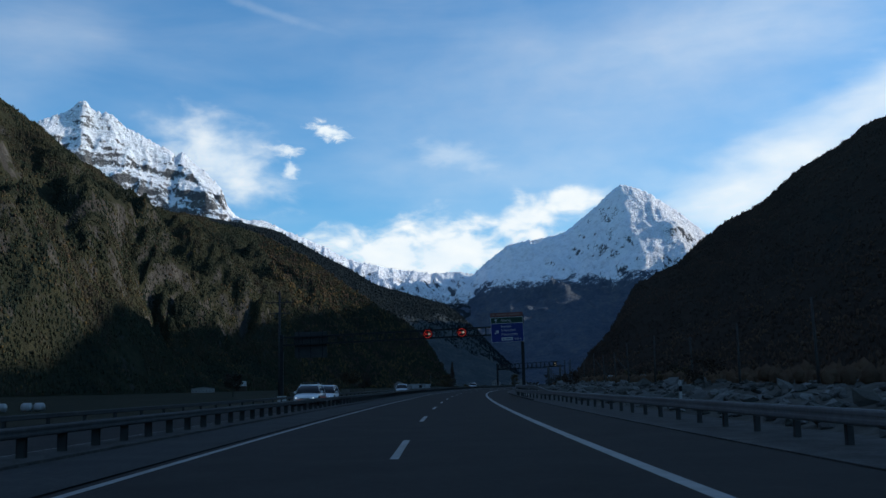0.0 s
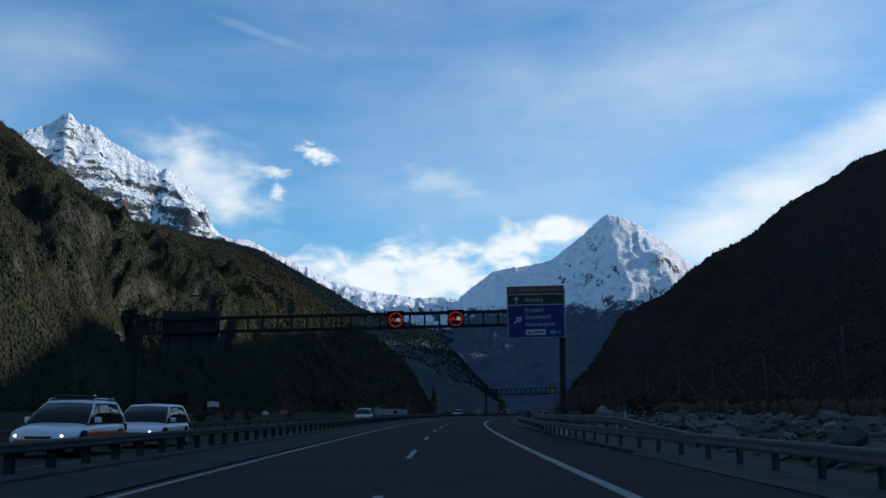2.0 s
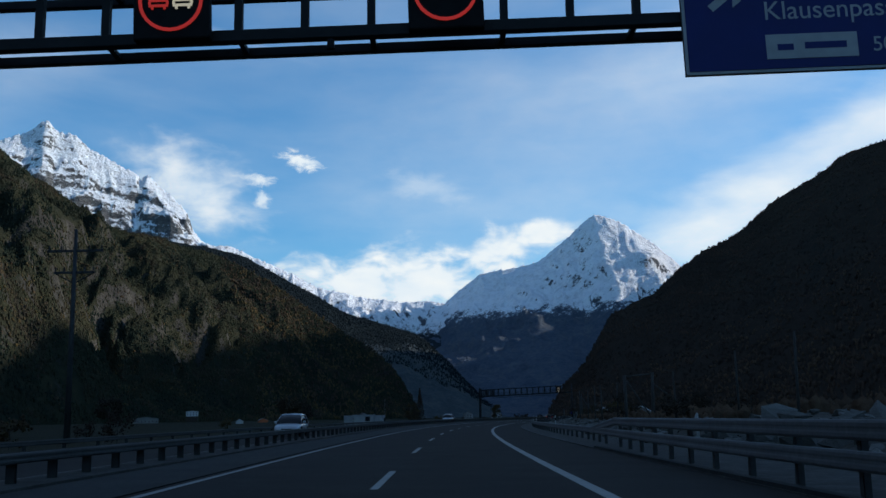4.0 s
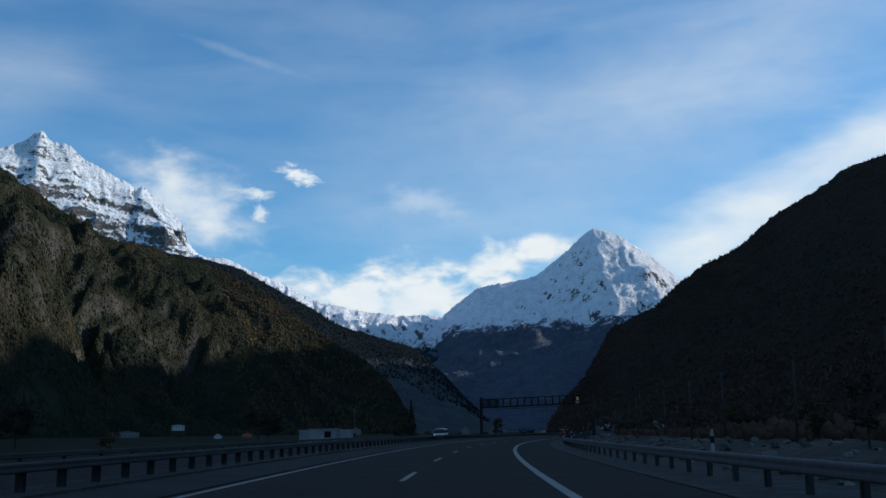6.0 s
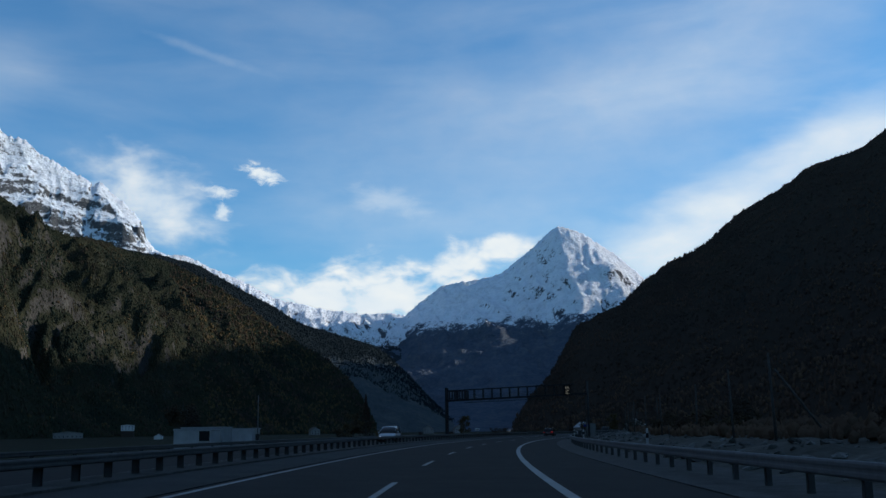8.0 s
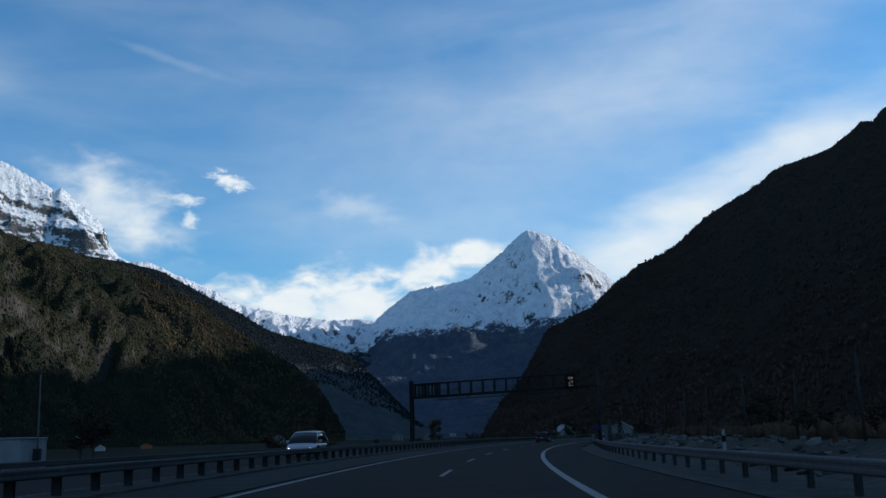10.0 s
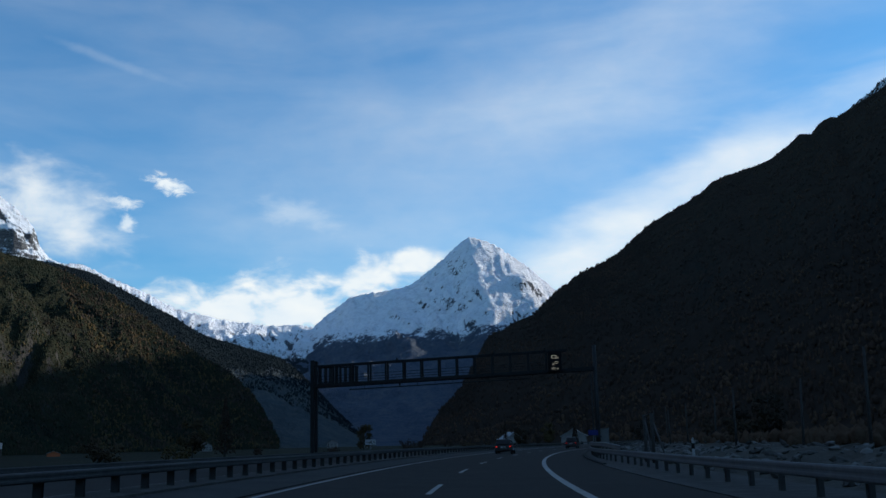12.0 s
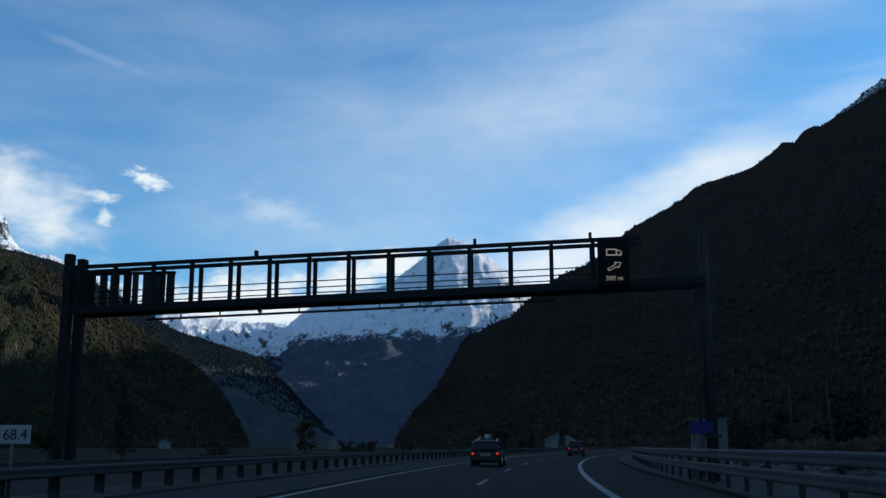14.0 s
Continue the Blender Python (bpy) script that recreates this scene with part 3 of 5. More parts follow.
mid_crest = far_side([(-16, 10.3, 3300), (-11.5, 9.6, 3400), (-9.3, 9.2, 3450), (-7.6, 8.35, 3500), (-6.8, 7.95, 3520), (-4.9, 6.95, 3560), (-3.2, 5.95, 3600), (-1.6, 5.5, 3620), (0.3, 4.9, 3660), (1.2, 4.5, 3680), (2.4, 3.4, 3600), (4.5, 1.2, 3400), (6.5, 0.2, 3200)])
mid_foot = [(-600, 2400, -1), (-300, 2350, -1), (-60, 2450, -1), (60, 2600, -1), (160, 2750, -1), (280, 2900, -1), (360, 3000, -1)]
mt_mid, grid_mid = mountain("mountain_side_ridge", mid_crest, mid_foot, M["mt_mid"], "wooded side ridge with blue shade and haze in its colour", 220, 90, rough=60, grain=240, crest_rough=0.08, seed=23, power=1.1, back=300, back_drop=0.4, gully=16, spikes=2)

snow_crest = far_side([(-30, 9.12, 4300), (-25.5, 12.92, 4450), (-22.3, 14.62, 4550), (-20.9, 15.22, 4600), (-20.5, 15.47, 4600), (-19.85, 15.97, 4600), (-19.2, 15.42, 4600), (-18.3, 15.32, 4600), (-17.6, 14.72, 4600), (-16.8, 14.34, 4600), (-15.8, 13.82, 4600), (-15.0, 13.47, 4590),
                       (-14.75, 13.22, 4590), (-14.4, 13.47, 4590), (-14.1, 13.24, 4580), (-13.5, 12.68, 4580), (-13.0, 12.29, 4570), (-12.2, 11.52, 4560), (-11.85, 10.62, 4550), (-11.3, 9.92, 4520), (-10.6, 9.47, 4480), (-9.6, 8.62, 4400), (-8.0, 6.92, 4300)])
snow_foot = [Vector((p.x * 0.855, p.y * 0.855, 300.0)) for p in snow_crest]
SHELVES = [(0.0, 0.0), (0.50, 0.40), (0.56, 0.50), (0.575, 0.54), (0.655, 0.80), (0.755, 0.865), (0.775, 0.915), (0.88, 0.955), (1.0, 1.0)]
mt_snow, grid_snow = mountain("mountain_snow", snow_crest, snow_foot, M["mt_snow"], "craggy snow-capped limestone mountain with grey cliffs", 400, 220, rough=36, grain=150, crest_rough=0.16, seed=29, power=1.0, back=300, back_drop=0.5, gully=9, gully_count=40, strata=5, spikes=9, shelves=SHELVES)

# ---------------------------------------------------------------- ground and carriageways
gm = []
GN = 44
for i in range(GN + 1):
    for j in range(GN + 1):
        fx, fy = (i / GN - 0.5) * 2, (j / GN - 0.5) * 2
        gx, gy = math.copysign(abs(fx) ** 2.2, fx) * 9000, math.copysign(abs(fy) ** 2.2, fy) * 9000 + 200
        gm.append((gx, gy, -1.1 + 0.25 * noise.noise(Vector((gx / 70, gy / 70, 3)))))
gf = [(i * (GN + 1) + j, (i + 1) * (GN + 1) + j, (i + 1) * (GN + 1) + j + 1, i * (GN + 1) + j + 1) for i in range(GN) for j in range(GN)]
ground = tagged(new("ground", mesh_of("ground", gm, gf, M["field"], True)), "flat valley floor of dull winter meadow", "ground", kind="structure")

S0, S1 = -120, 1000
strip("road", -6.35, 6.6, S0, S1, 0.0, 0.0, M["asphalt"], 4.0, "dark grey asphalt motorway carriageway", "road", thick=0.4, cols=4)
strip("median", -7.55, -6.35, S0, S1, 0.06, 0.06, M["gravel"], 4.0, "grey gravel median strip under the barrier", "median", thick=0.5)
strip("road_opposite", -15.3, -7.55, S0, S1, 0.0, 0.0, M["asphalt"], 4.0, "dark grey asphalt carriageway for oncoming traffic", "road", thick=0.4, cols=3)
strip("verge_left", -42.0, -15.3, S0, S1, -1.15, -0.05, M["grass"], 4.0, "dull grass verge sloping down from the motorway", "verge", cols=8)
strip("verge_right", 6.6, 9.4, S0, S1, 0.03, 0.05, M["gravel"], 4.0, "stony gravel verge behind the kerb", "verge", thick=0.5, cols=2)
# road markings
lane_lines = new("lane_line")
tagged(lane_lines, "broken white lane line of worn paint", "road marking", kind="structure")
s = -18.5 - 18 * 3
while s < 560:
    strip("dash", -0.075, 0.075, s, s + 6.0, 0.006, 0.006, M["line"], 3.0, parent=lane_lines)
    s += 18.0
strip("edge_line_left", -3.83, -3.67, S0, 700, 0.006, 0.006, M["line"], 4.0, "white edge line of worn road paint", "road marking")
strip("edge_line_right", 3.65, 3.88, S0, 700, 0.006, 0.006, M["line"], 4.0, "broad white edge line of worn road paint", "road marking")
strip("edge_line_inner", -7.98, -7.85, S0, 700, 0.006, 0.006, M["line"], 4.0, "white edge line of the opposite carriageway", "road marking")
strip("edge_line_outer", -14.75, -14.6, S0, 700, 0.006, 0.006, M["line"], 4.0, "white edge line of the opposite carriageway", "road marking")
strip("shoulder_left", -6.34, -4.12, S0, S1, 0.005, 0.005, M["asphalt_old"], 4.0, "paler worn asphalt shoulder beside the median", "road", cols=2)
strip("road_joint", -4.11, -4.0, S0, 700, 0.004, 0.004, M["seam"], 4.0, "narrow dark tarred joint along the carriageway", "joint")

# ---------------------------------------------------------------- building blocks


def part(name, bm, material, parent, label="", smooth=False):
    """Links a bmesh as one mesh object under a thing or a part."""
    me = bpy.data.meshes.new(name)
    bm.normal_update()
    bm.to_mesh(me)
    bm.free()
    if material:
        me.materials.append(material)
    if smooth:
        me.polygons.foreach_set("use_smooth", [True] * len(me.polygons))
    ob = new(name, me)
    if parent:
        ob.parent = parent
    if label:
        ob["label"] = label
    return ob


def box(bm, x0, x1, y0, y1, z0, z1, bevel=0.0):
    r = bmesh.ops.create_cube(bm, size=1.0)
    vs = r["verts"]
    for v in vs:
        v.co = Vector((x0 + (v.co.x + 0.5) * (x1 - x0), y0 + (v.co.y + 0.5) * (y1 - y0), z0 + (v.co.z + 0.5) * (z1 - z0)))
    if bevel:
        es = list({e for v in vs for e in v.link_edges})
        bmesh.ops.bevel(bm, geom=es, offset=bevel, segments=2, affect="EDGES", profile=0.5)
    return bm


def bar(bm, a, b, r, sides=8, r2=None):
    """A round bar from a to b."""
    a, b = Vector(a), Vector(b)
    d = b - a
    m = Matrix.Translation((a + b) / 2) @ d.to_track_quat("Z", "Y").to_matrix().to_4x4()
    bmesh.ops.create_cone(bm, cap_ends=True, segments=sides, radius1=r, radius2=r if r2 is None else r2, depth=d.length, matrix=m)
    return bm


def boxed(name, dims, material, parent, bevel=0.01, label=""):
    return part(name, box(bmesh.new(), *dims, bevel), material, parent, label)


def barred(name, a, b, r, material, parent, sides=8, label="", r2=None):
    return part(name, bar(bmesh.new(), a, b, r, sides, r2), material, parent, label, smooth=sides > 6)


def thing(name, m, label, category, group=""):
    ob = new(name)
    ob.empty_display_size = 0.3
    ob.matrix_world = m
    return tagged(ob, label, category, group)


def lettering(name, text, size, place, material, parent, align="LEFT"):
    """Raised letters facing the driver (towards -y) on a sign, as one mesh."""
    cu = bpy.data.curves.new(name, "FONT")
    cu.body, cu.size, cu.extrude, cu.align_x = text, size, 0.004, align
    tmp = bpy.data.objects.new(name, cu)
    me = bpy.data.meshes.new_from_object(tmp)
    bpy.data.objects.remove(tmp)
    bpy.data.curves.remove(cu)
    me.transform(Matrix.Translation(place) @ Matrix.Rotation(radians(90), 4, "X"))
    me.materials.clear()
    me.materials.append(material)
    ob = new(name, me)
    ob.parent = parent
    return ob


def arrow(name, cx, cz, size, angle, y, material, parent):
    """A flat sign arrow, angle 0 points up, positive turns right."""
    pts = [(-0.09, -0.5), (0.09, -0.5), (0.09, 0.08), (0.30, -0.10), (0.30, 0.14), (0.0, 0.5), (-0.30, 0.14), (-0.30, -0.10), (-0.09, 0.08)]
    c, s = math.cos(radians(angle)), math.sin(radians(angle))
    bm = bmesh.new()
    top = [bm.verts.new((cx + size * (px * c + pz * s), y, cz + size * (pz * c - px * s))) for px, pz in pts]
    f = bm.faces.new(top)
    r = bmesh.ops.extrude_face_region(bm, geom=[f])
    bmesh.ops.translate(bm, verts=[g for g in r["geom"] if isinstance(g, bmesh.types.BMVert)], vec=(0, -0.006, 0))
    bmesh.ops.recalc_face_normals(bm, faces=bm.faces)
    return part(name, bm, material, parent)


# ---------------------------------------------------------------- guard rails
W_SHAPE = [(0.0, -0.145), (0.03, -0.135), (0.05, -0.10), (0.05, -0.05), (0.042, -0.02), (0.042, 0.02), (0.05, 0.05), (0.05, 0.10), (0.03, 0.135), (0.0, 0.145)]


def beam(name, u, side, z, s0, s1, parent, label="", deep=1.0, skin="zinc"):
    """A rolled W beam along the road, its face towards the traffic (side -1: to the left)."""
    n = max(2, int((s1 - s0) / 3) + 1)
    prof = [(side * (a + 0.02), b * deep) for a, b in W_SHAPE] + [(side * a, b * deep) for a, b in reversed(W_SHAPE)]
    k = len(prof)
    vs, fs = [], []
    for i in range(n):
        s = s0 + (s1 - s0) * i / (n - 1)
        for a, b in prof:
            vs.append(spot(s, a + (rail_u(s) if u is None else u), b + (z if isinstance(z, float) else float(np.interp(s, *z)))))
    for i in range(n - 1):
        for j in range(k):
            fs.append((i * k + j, i * k + (j + 1) % k, (i + 1) * k + (j + 1) % k, (i + 1) * k + j))
    fs += [tuple(range(k)), tuple(range((n - 1) * k, n * k))]
    ob = new(name, mesh_of(name, vs, fs, M[skin]))
    ob.parent = parent
    if label:
        ob["label"] = label
    return ob


def rail_u(s):
    """The right rail swings in towards the lane where it shields a gantry column."""
    return float(np.interp(s, [70, 92, 112, 140, 312, 334, 354, 390], [7.92, 7.0, 7.0, 7.92, 7.92, 7.3, 7.3, 7.92]))


def post_mesh(name, height, width, depth):
    bm = bmesh.new()
    t = 0.012
    box(bm, -width / 2, width / 2, -depth / 2, -depth / 2 + t, -0.25, height)
    box(bm, -width / 2, width / 2, depth / 2 - t, depth / 2, -0.25, height)
    box(bm, -width / 2, -width / 2 + t, -depth / 2, depth / 2, -0.25, height)
    me = bpy.data.meshes.new(name)
    bm.to_mesh(me)
    bm.free()
    me.materials.append(M["post"])
    return me


def rail_posts(parent, mesh, u, s0, s1, gap, z=0.0, skip=()):
    s = s0
    while s < s1:
        if any(a <= s <= b for a, b in skip):
            s += gap
            continue
        ob = new("post", mesh)
        ob.parent = parent
        ob.matrix_basis = stand(s, rail_u(s) + 0.1 if u is None else u, z)
        s += gap


short_post = post_mesh("post", 0.66, 0.12, 0.13)
tall_post = post_mesh("tall_post", 1.09, 0.11, 0.14)
wide_post = post_mesh("wide_post", 0.56, 0.17, 0.12)

guard_right = thing("guard_rail", Matrix(), "galvanised steel guard rail on posts beside the hard shoulder", "guard rail", "guard rails")
beam("beam", None, -1, 0.55, -60, 700, guard_right)
rail_posts(guard_right, short_post, None, -59.3, 560, 2.67, 0.0, ((81.5, 131), (319.5, 403)))
for a, b, lead, low in ((82, 130, 9, 0.57), (320, 402, 3.5, 0.80)):
    g = thing("guard_rail", Matrix(), "double-height galvanised guard rail in front of a gantry column", "guard rail", "guard rails")
    beam("beam", None, -1, ([a - lead, a + 10 - lead, b - 1, b + 8], [low, 0.98, 0.98, 0.57]), a - lead, b + 8, g, "upper galvanised beam with ramped ends")
    rail_posts(g, tall_post, None, a + 0.6, b, 2.67)
    strip("kerb", 6.62, 6.82, a - 6, b - 2, 0.10, 0.10, M["asphalt_old"], 3.0, thick=0.2, parent=g)
guard_mid = thing("median_barrier", Matrix(), "steel median barrier with beams on both sides of thick posts", "guard rail", "guard rails")
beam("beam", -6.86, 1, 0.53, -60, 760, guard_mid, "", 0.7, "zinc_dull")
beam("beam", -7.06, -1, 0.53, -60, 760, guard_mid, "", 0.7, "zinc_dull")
rail_posts(guard_mid, wide_post, -6.96, -59.0, 480, 2.0, 0.05)
strip("cap", -7.06, -6.86, -60, 760, 0.625, 0.625, M["zinc_dull"], 4.0, thick=0.03, parent=guard_mid)
guard_left = thing("guard_rail", Matrix(), "galvanised guard rail along the far side of the opposite carriageway", "guard rail", "guard rails")
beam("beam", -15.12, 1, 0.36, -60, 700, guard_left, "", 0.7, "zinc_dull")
rail_posts(guard_left, short_post, -15.2, -59, 480, 4.0, -0.22)

# ---------------------------------------------------------------- first gantry, with the exit sign
red_glow = glow("red lamps", (1.0, 0.045, 0.02), 0.38)
white_glow = glow("white lamps", (1.0, 0.95, 0.74), 0.5)
dim_glow = glow("dim white lamps", (1.0, 0.95, 0.78), 0.3)


def symbol_car(name, cx, cz, size, y, material, parent):
    """The outline of a small car in lamp dots, as on a lane signal."""
    bm = bmesh.new()
    w = size * 0.13
    for x0, x1, z0, z1 in ((-0.5, 0.5, -0.22, -0.22), (-0.5, 0.5, 0.06, 0.06), (-0.3, 0.3, 0.38, 0.38)):
        box(bm, cx + x0 * size, cx + x1 * size, y - 0.012, y, cz + z0 * size - w / 2, cz + z1 * size + w / 2)
    for x0, z0, z1 in ((-0.46, -0.16, 0.0), (0.46, -0.16, 0.0), (-0.3, 0.12, 0.32), (0.3, 0.12, 0.32), (-0.32, -0.42, -0.28), (0.32, -0.42, -0.28)):
        box(bm, cx + x0 * size - w / 2, cx + x0 * size + w / 2, y - 0.012, y, cz + z0 * size, cz + z1 * size)
    return part(name, bm, material, parent)


def ring(name, cx, cz, r, w, y, material, parent, n=28):
    bm = bmesh.new()
    vs = []
    for i in range(n):
        a = 2 * math.pi * i / n
        vs.append([bm.verts.new((cx + rr * math.cos(a), yy, cz + rr * math.sin(a))) for rr, yy in ((r, y), (r, y - 0.012), (r - w, y - 0.012), (r - w, y))])
    for i in range(n):
        for j in range(4):
            bm.faces.new((vs[i][j], vs[i][(j + 1) % 4], vs[(i + 1) % n][(j + 1) % 4], vs[(i + 1) % n][j]))
    bmesh.ops.recalc_face_normals(bm, faces=bm.faces)
    return part(name, bm, material, parent)


G1 = 101.7
gantry = thing("sign_gantry", stand(G1, 0.0), "dark steel ladder-beam sign gantry spanning the motorway", "gantry", "gantries")
G1_L, G1_R = -16.9, 7.45
for z in (6.98, 6.20):
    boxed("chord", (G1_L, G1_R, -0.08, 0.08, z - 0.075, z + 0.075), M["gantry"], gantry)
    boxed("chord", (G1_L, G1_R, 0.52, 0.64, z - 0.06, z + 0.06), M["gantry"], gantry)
rung = bpy.data.meshes.new("rung")
bm = bmesh.new()
box(bm, -0.05, 0.05, -0.05, 0.05, -0.35, 0.35)
bm.to_mesh(rung)
bm.free()
rung.materials.append(M["gantry"])
x = G1_L + 0.5
while x < G1_R - 0.2:
    ob = new("rung", rung)
    ob.parent, ob.location = gantry, (x, 0, 6.59)
    x += 0.84
tie = bpy.data.meshes.new("tie")
bm = bmesh.new()
box(bm, -0.035, 0.035, 0.05, 0.55, -0.03, 0.03)
bm.to_mesh(tie)
bm.free()
tie.materials.append(M["gantry"])
x = G1_L + 0.5
while x < G1_R - 0.2:
    for z in (6.98, 6.20):
        ob = new("tie", tie)
        ob.parent, ob.location = gantry, (x, 0, z)
    x += 1.68
for gx, gz in ((7.42, 8.2), (G1_L, 6.65)):
    boxed("column", (gx - 0.16, gx + 0.16, 0.1, 0.46, -0.3, gz), M["gantry"], gantry, 0.02)
    boxed("base", (gx - 0.4, gx + 0.4, -0.1, 0.66, -0.9, 0.5), M["concrete"], gantry, 0.03, "concrete foot")
for z0 in (7.14, 6.02):
    barred("joint", (-0.1, -0.1, z0 - 0.06), (-0.1, -0.1, z0 + 0.06), 0.05, M["gantry"], gantry, 6)

CLIMB = 0.028  # the beam rises towards the exit side
lean = Matrix.Translation((0, 0, 6.9)) @ Matrix.Rotation(-CLIMB, 4, "Y") @ Matrix.Translation((0, 0, -6.9))
shear = Matrix.Identity(4)
shear[2][0], shear[2][3] = CLIMB, -5.9 * CLIMB
for ob in gantry.children:
    if ob.name.startswith(("rung", "tie")):
        ob.location.z += CLIMB * (ob.location.x - 5.9)
    elif not ob.name.startswith(("column", "base")):
        ob.data.transform(shear)

sign = thing("exit_sign", stand(G1, 5.9, 0.0) @ lean, "blue and green motorway exit sign with white place names", "road sign")
SW = 1.63
boxed("back", (-SW, SW, -0.16, -0.10, 5.40, 8.36), M["sign_back"], sign, 0.0)
boxed("border", (-SW, SW, -0.175, -0.160, 5.40, 7.90), M["sign_white"], sign, 0.006, "white border")
boxed("blue_field", (-SW + 0.04, SW - 0.04, -0.185, -0.170, 5.44, 7.26), M["sign_blue"], sign, 0.004, "blue exit field")
boxed("green_field", (-SW + 0.04, SW - 0.04, -0.185, -0.170, 7.31, 7.86), M["sign_green"], sign, 0.004, "green motorway field")
boxed("brown_field", (-SW, SW, -0.185, -0.160, 7.94, 8.36), M["sign_brown"], sign, 0.004, "brown tourist field")
Y = -0.186
arrow("arrow", -1.1, 7.58, 0.42, 0, Y, M["sign_white"], sign)
lettering("letters", "Amsteg", 0.34, (-0.62, Y, 7.47), M["sign_white"], sign)
lettering("letters", "Erstfeld", 0.34, (-0.62, Y, 6.86), M["sign_white"], sign)
lettering("letters", "Schattdorf", 0.34, (-0.62, Y, 6.48), M["sign_white"], sign)
lettering("letters", "Klausenpass", 0.34, (-0.62, Y, 6.08), M["sign_white"], sign)
arrow("arrow", -1.05, 6.42, 0.56, 52, Y, M["sign_white"], sign)
boxed("white_plate", (-0.62, 0.52, Y - 0.006, Y, 5.56, 5.88), M["sign_white"], sign, 0.004, "white name plate")
boxed("bar", (-0.14, 0.38, Y - 0.010, Y - 0.005, 5.68, 5.765), M["sign_blue"], sign, 0.0)
boxed("bar", (-0.48, -0.28, Y - 0.010, Y - 0.005, 5.67, 5.75), M["sign_blue"], sign, 0.0)
lettering("letters", "500 m", 0.27, (0.70, Y, 5.62), M["sign_white"], sign)
brown_text = surface("faded brown lettering", [(0.15, 0.06, 0.045), (0.18, 0.075, 0.055), (0.21, 0.09, 0.07)], 3.0, 0.5, bump=0.0)
for a, b in ((-1.42, -1.20), (-1.02, 0.02), (0.20, 1.32)):
    boxed("bar", (a, b, Y - 0.004, Y, 8.09, 8.22), brown_text, sign, 0.0)
for gx in (-0.9, 0.9):
    boxed("bracket", (gx - 0.04, gx + 0.04, -0.10, 0.02, 5.6, 8.2), M["gantry"], sign, 0.0)

for gx in (-2.07, 1.34):
    sig = thing("lane_signal", stand(G1, gx, 6.59 + CLIMB * (gx - 5.9)) @ Matrix.Rotation(-CLIMB, 4, "Y"), "black lane signal lit with a red no-overtaking ring", "traffic signal", "lane signals")
    boxed("housing", (-0.47, 0.47, -0.30, -0.09, -0.50, 0.50), M["black"], sig, 0.03)
    ring("ring", 0, 0, 0.40, 0.042, -0.302, red_glow, sig)
    symbol_car("red_car", -0.15, -0.01, 0.24, -0.302, red_glow, sig)
    symbol_car("white_car", 0.15, -0.01, 0.24, -0.302, white_glow, sig)
    boxed("visor", (-0.47, 0.47, -0.36, -0.28, 0.47, 0.50), M["black"], sig, 0.0)

rear_sign = thing("oncoming_sign", stand(G1, -14.0, -19.9 * CLIMB), "back of a large sign for oncoming traffic, grey metal", "road sign")
boxed("panel", (-1.65, 1.65, 0.66, 0.72, 4.85, 7.45), M["sign_back"], rear_sign, 0.01)
for gx in (-1.2, 0.0, 1.2):
    boxed("upright", (gx - 0.05, gx + 0.05, 0.58, 0.66, 4.75, 7.6), M["gantry"], rear_sign, 0.0)
for z in (5.1, 5.7, 6.45, 7.2):
    boxed("stiffener", (-1.62, 1.62, 0.62, 0.66, z - 0.03, z + 0.03), M["sign_back"], rear_sign, 0.0)

# ---------------------------------------------------------------- second gantry, with walkway and lane display
G2 = 344.2
gantry = thing("sign_gantry", stand(G2, 0.0, 0.20), "steel box gantry with a railed walkway across the motorway", "gantry", "gantries")
L2, R2 = -15.25, 7.8
for y0 in (0.0, 1.0):
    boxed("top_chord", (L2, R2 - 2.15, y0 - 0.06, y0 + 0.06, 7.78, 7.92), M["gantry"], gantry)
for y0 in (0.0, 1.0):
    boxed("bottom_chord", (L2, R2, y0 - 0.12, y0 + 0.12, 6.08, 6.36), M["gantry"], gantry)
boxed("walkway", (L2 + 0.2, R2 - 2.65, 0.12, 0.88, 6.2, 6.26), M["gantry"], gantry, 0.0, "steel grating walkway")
barred("conduit", (-12.2, -0.12, 5.75), (2.6, -0.12, 5.75), 0.045, M["gantry"], gantry)
for z in (6.62, 6.82, 7.06):
    barred("handrail", (L2 + 0.2, 1.0, z), (R2 - 2.55, 1.0, z), 0.022, M["gantry"], gantry, 6)
upright = bpy.data.meshes.new("upright")
bm = bmesh.new()
box(bm, -0.07, 0.07, -0.06, 0.06, 6.34, 7.80)
bm.to_mesh(upright)
bm.free()
upright.materials.append(M["gantry"])
hanger = bpy.data.meshes.new("hanger")
bm = bmesh.new()
box(bm, -0.02, 0.02, -0.14, -0.10, 5.73, 6.2)
bm.to_mesh(hanger)
bm.free()
hanger.materials.append(M["gantry"])
x = -15.0
while x < R2 - 2.45:
    for y0 in (0.0, 1.0):
        ob = new("upright", upright)
        ob.parent, ob.location = gantry, (x, y0, 0)
    if -11.2 < x < 2.7:
        ob = new("hanger", hanger)
        ob.parent, ob.location = gantry, (x - 0.3, 0, 0)
    x += 1.46
for y0 in (-0.05, 1.0):
    boxed("column", (L2 - 0.20, L2 + 0.10, y0 - 0.18, y0 + 0.18, -1.0, 8.05), M["gantry"], gantry, 0.02)
bm = bmesh.new()
bar(bm, (7.85, 0.3, -0.4), (7.85, 0.3, 8.6), 0.21, 12, 0.15)
part("column", bm, M["gantry_grey"], gantry, "tapered grey steel column", smooth=True)
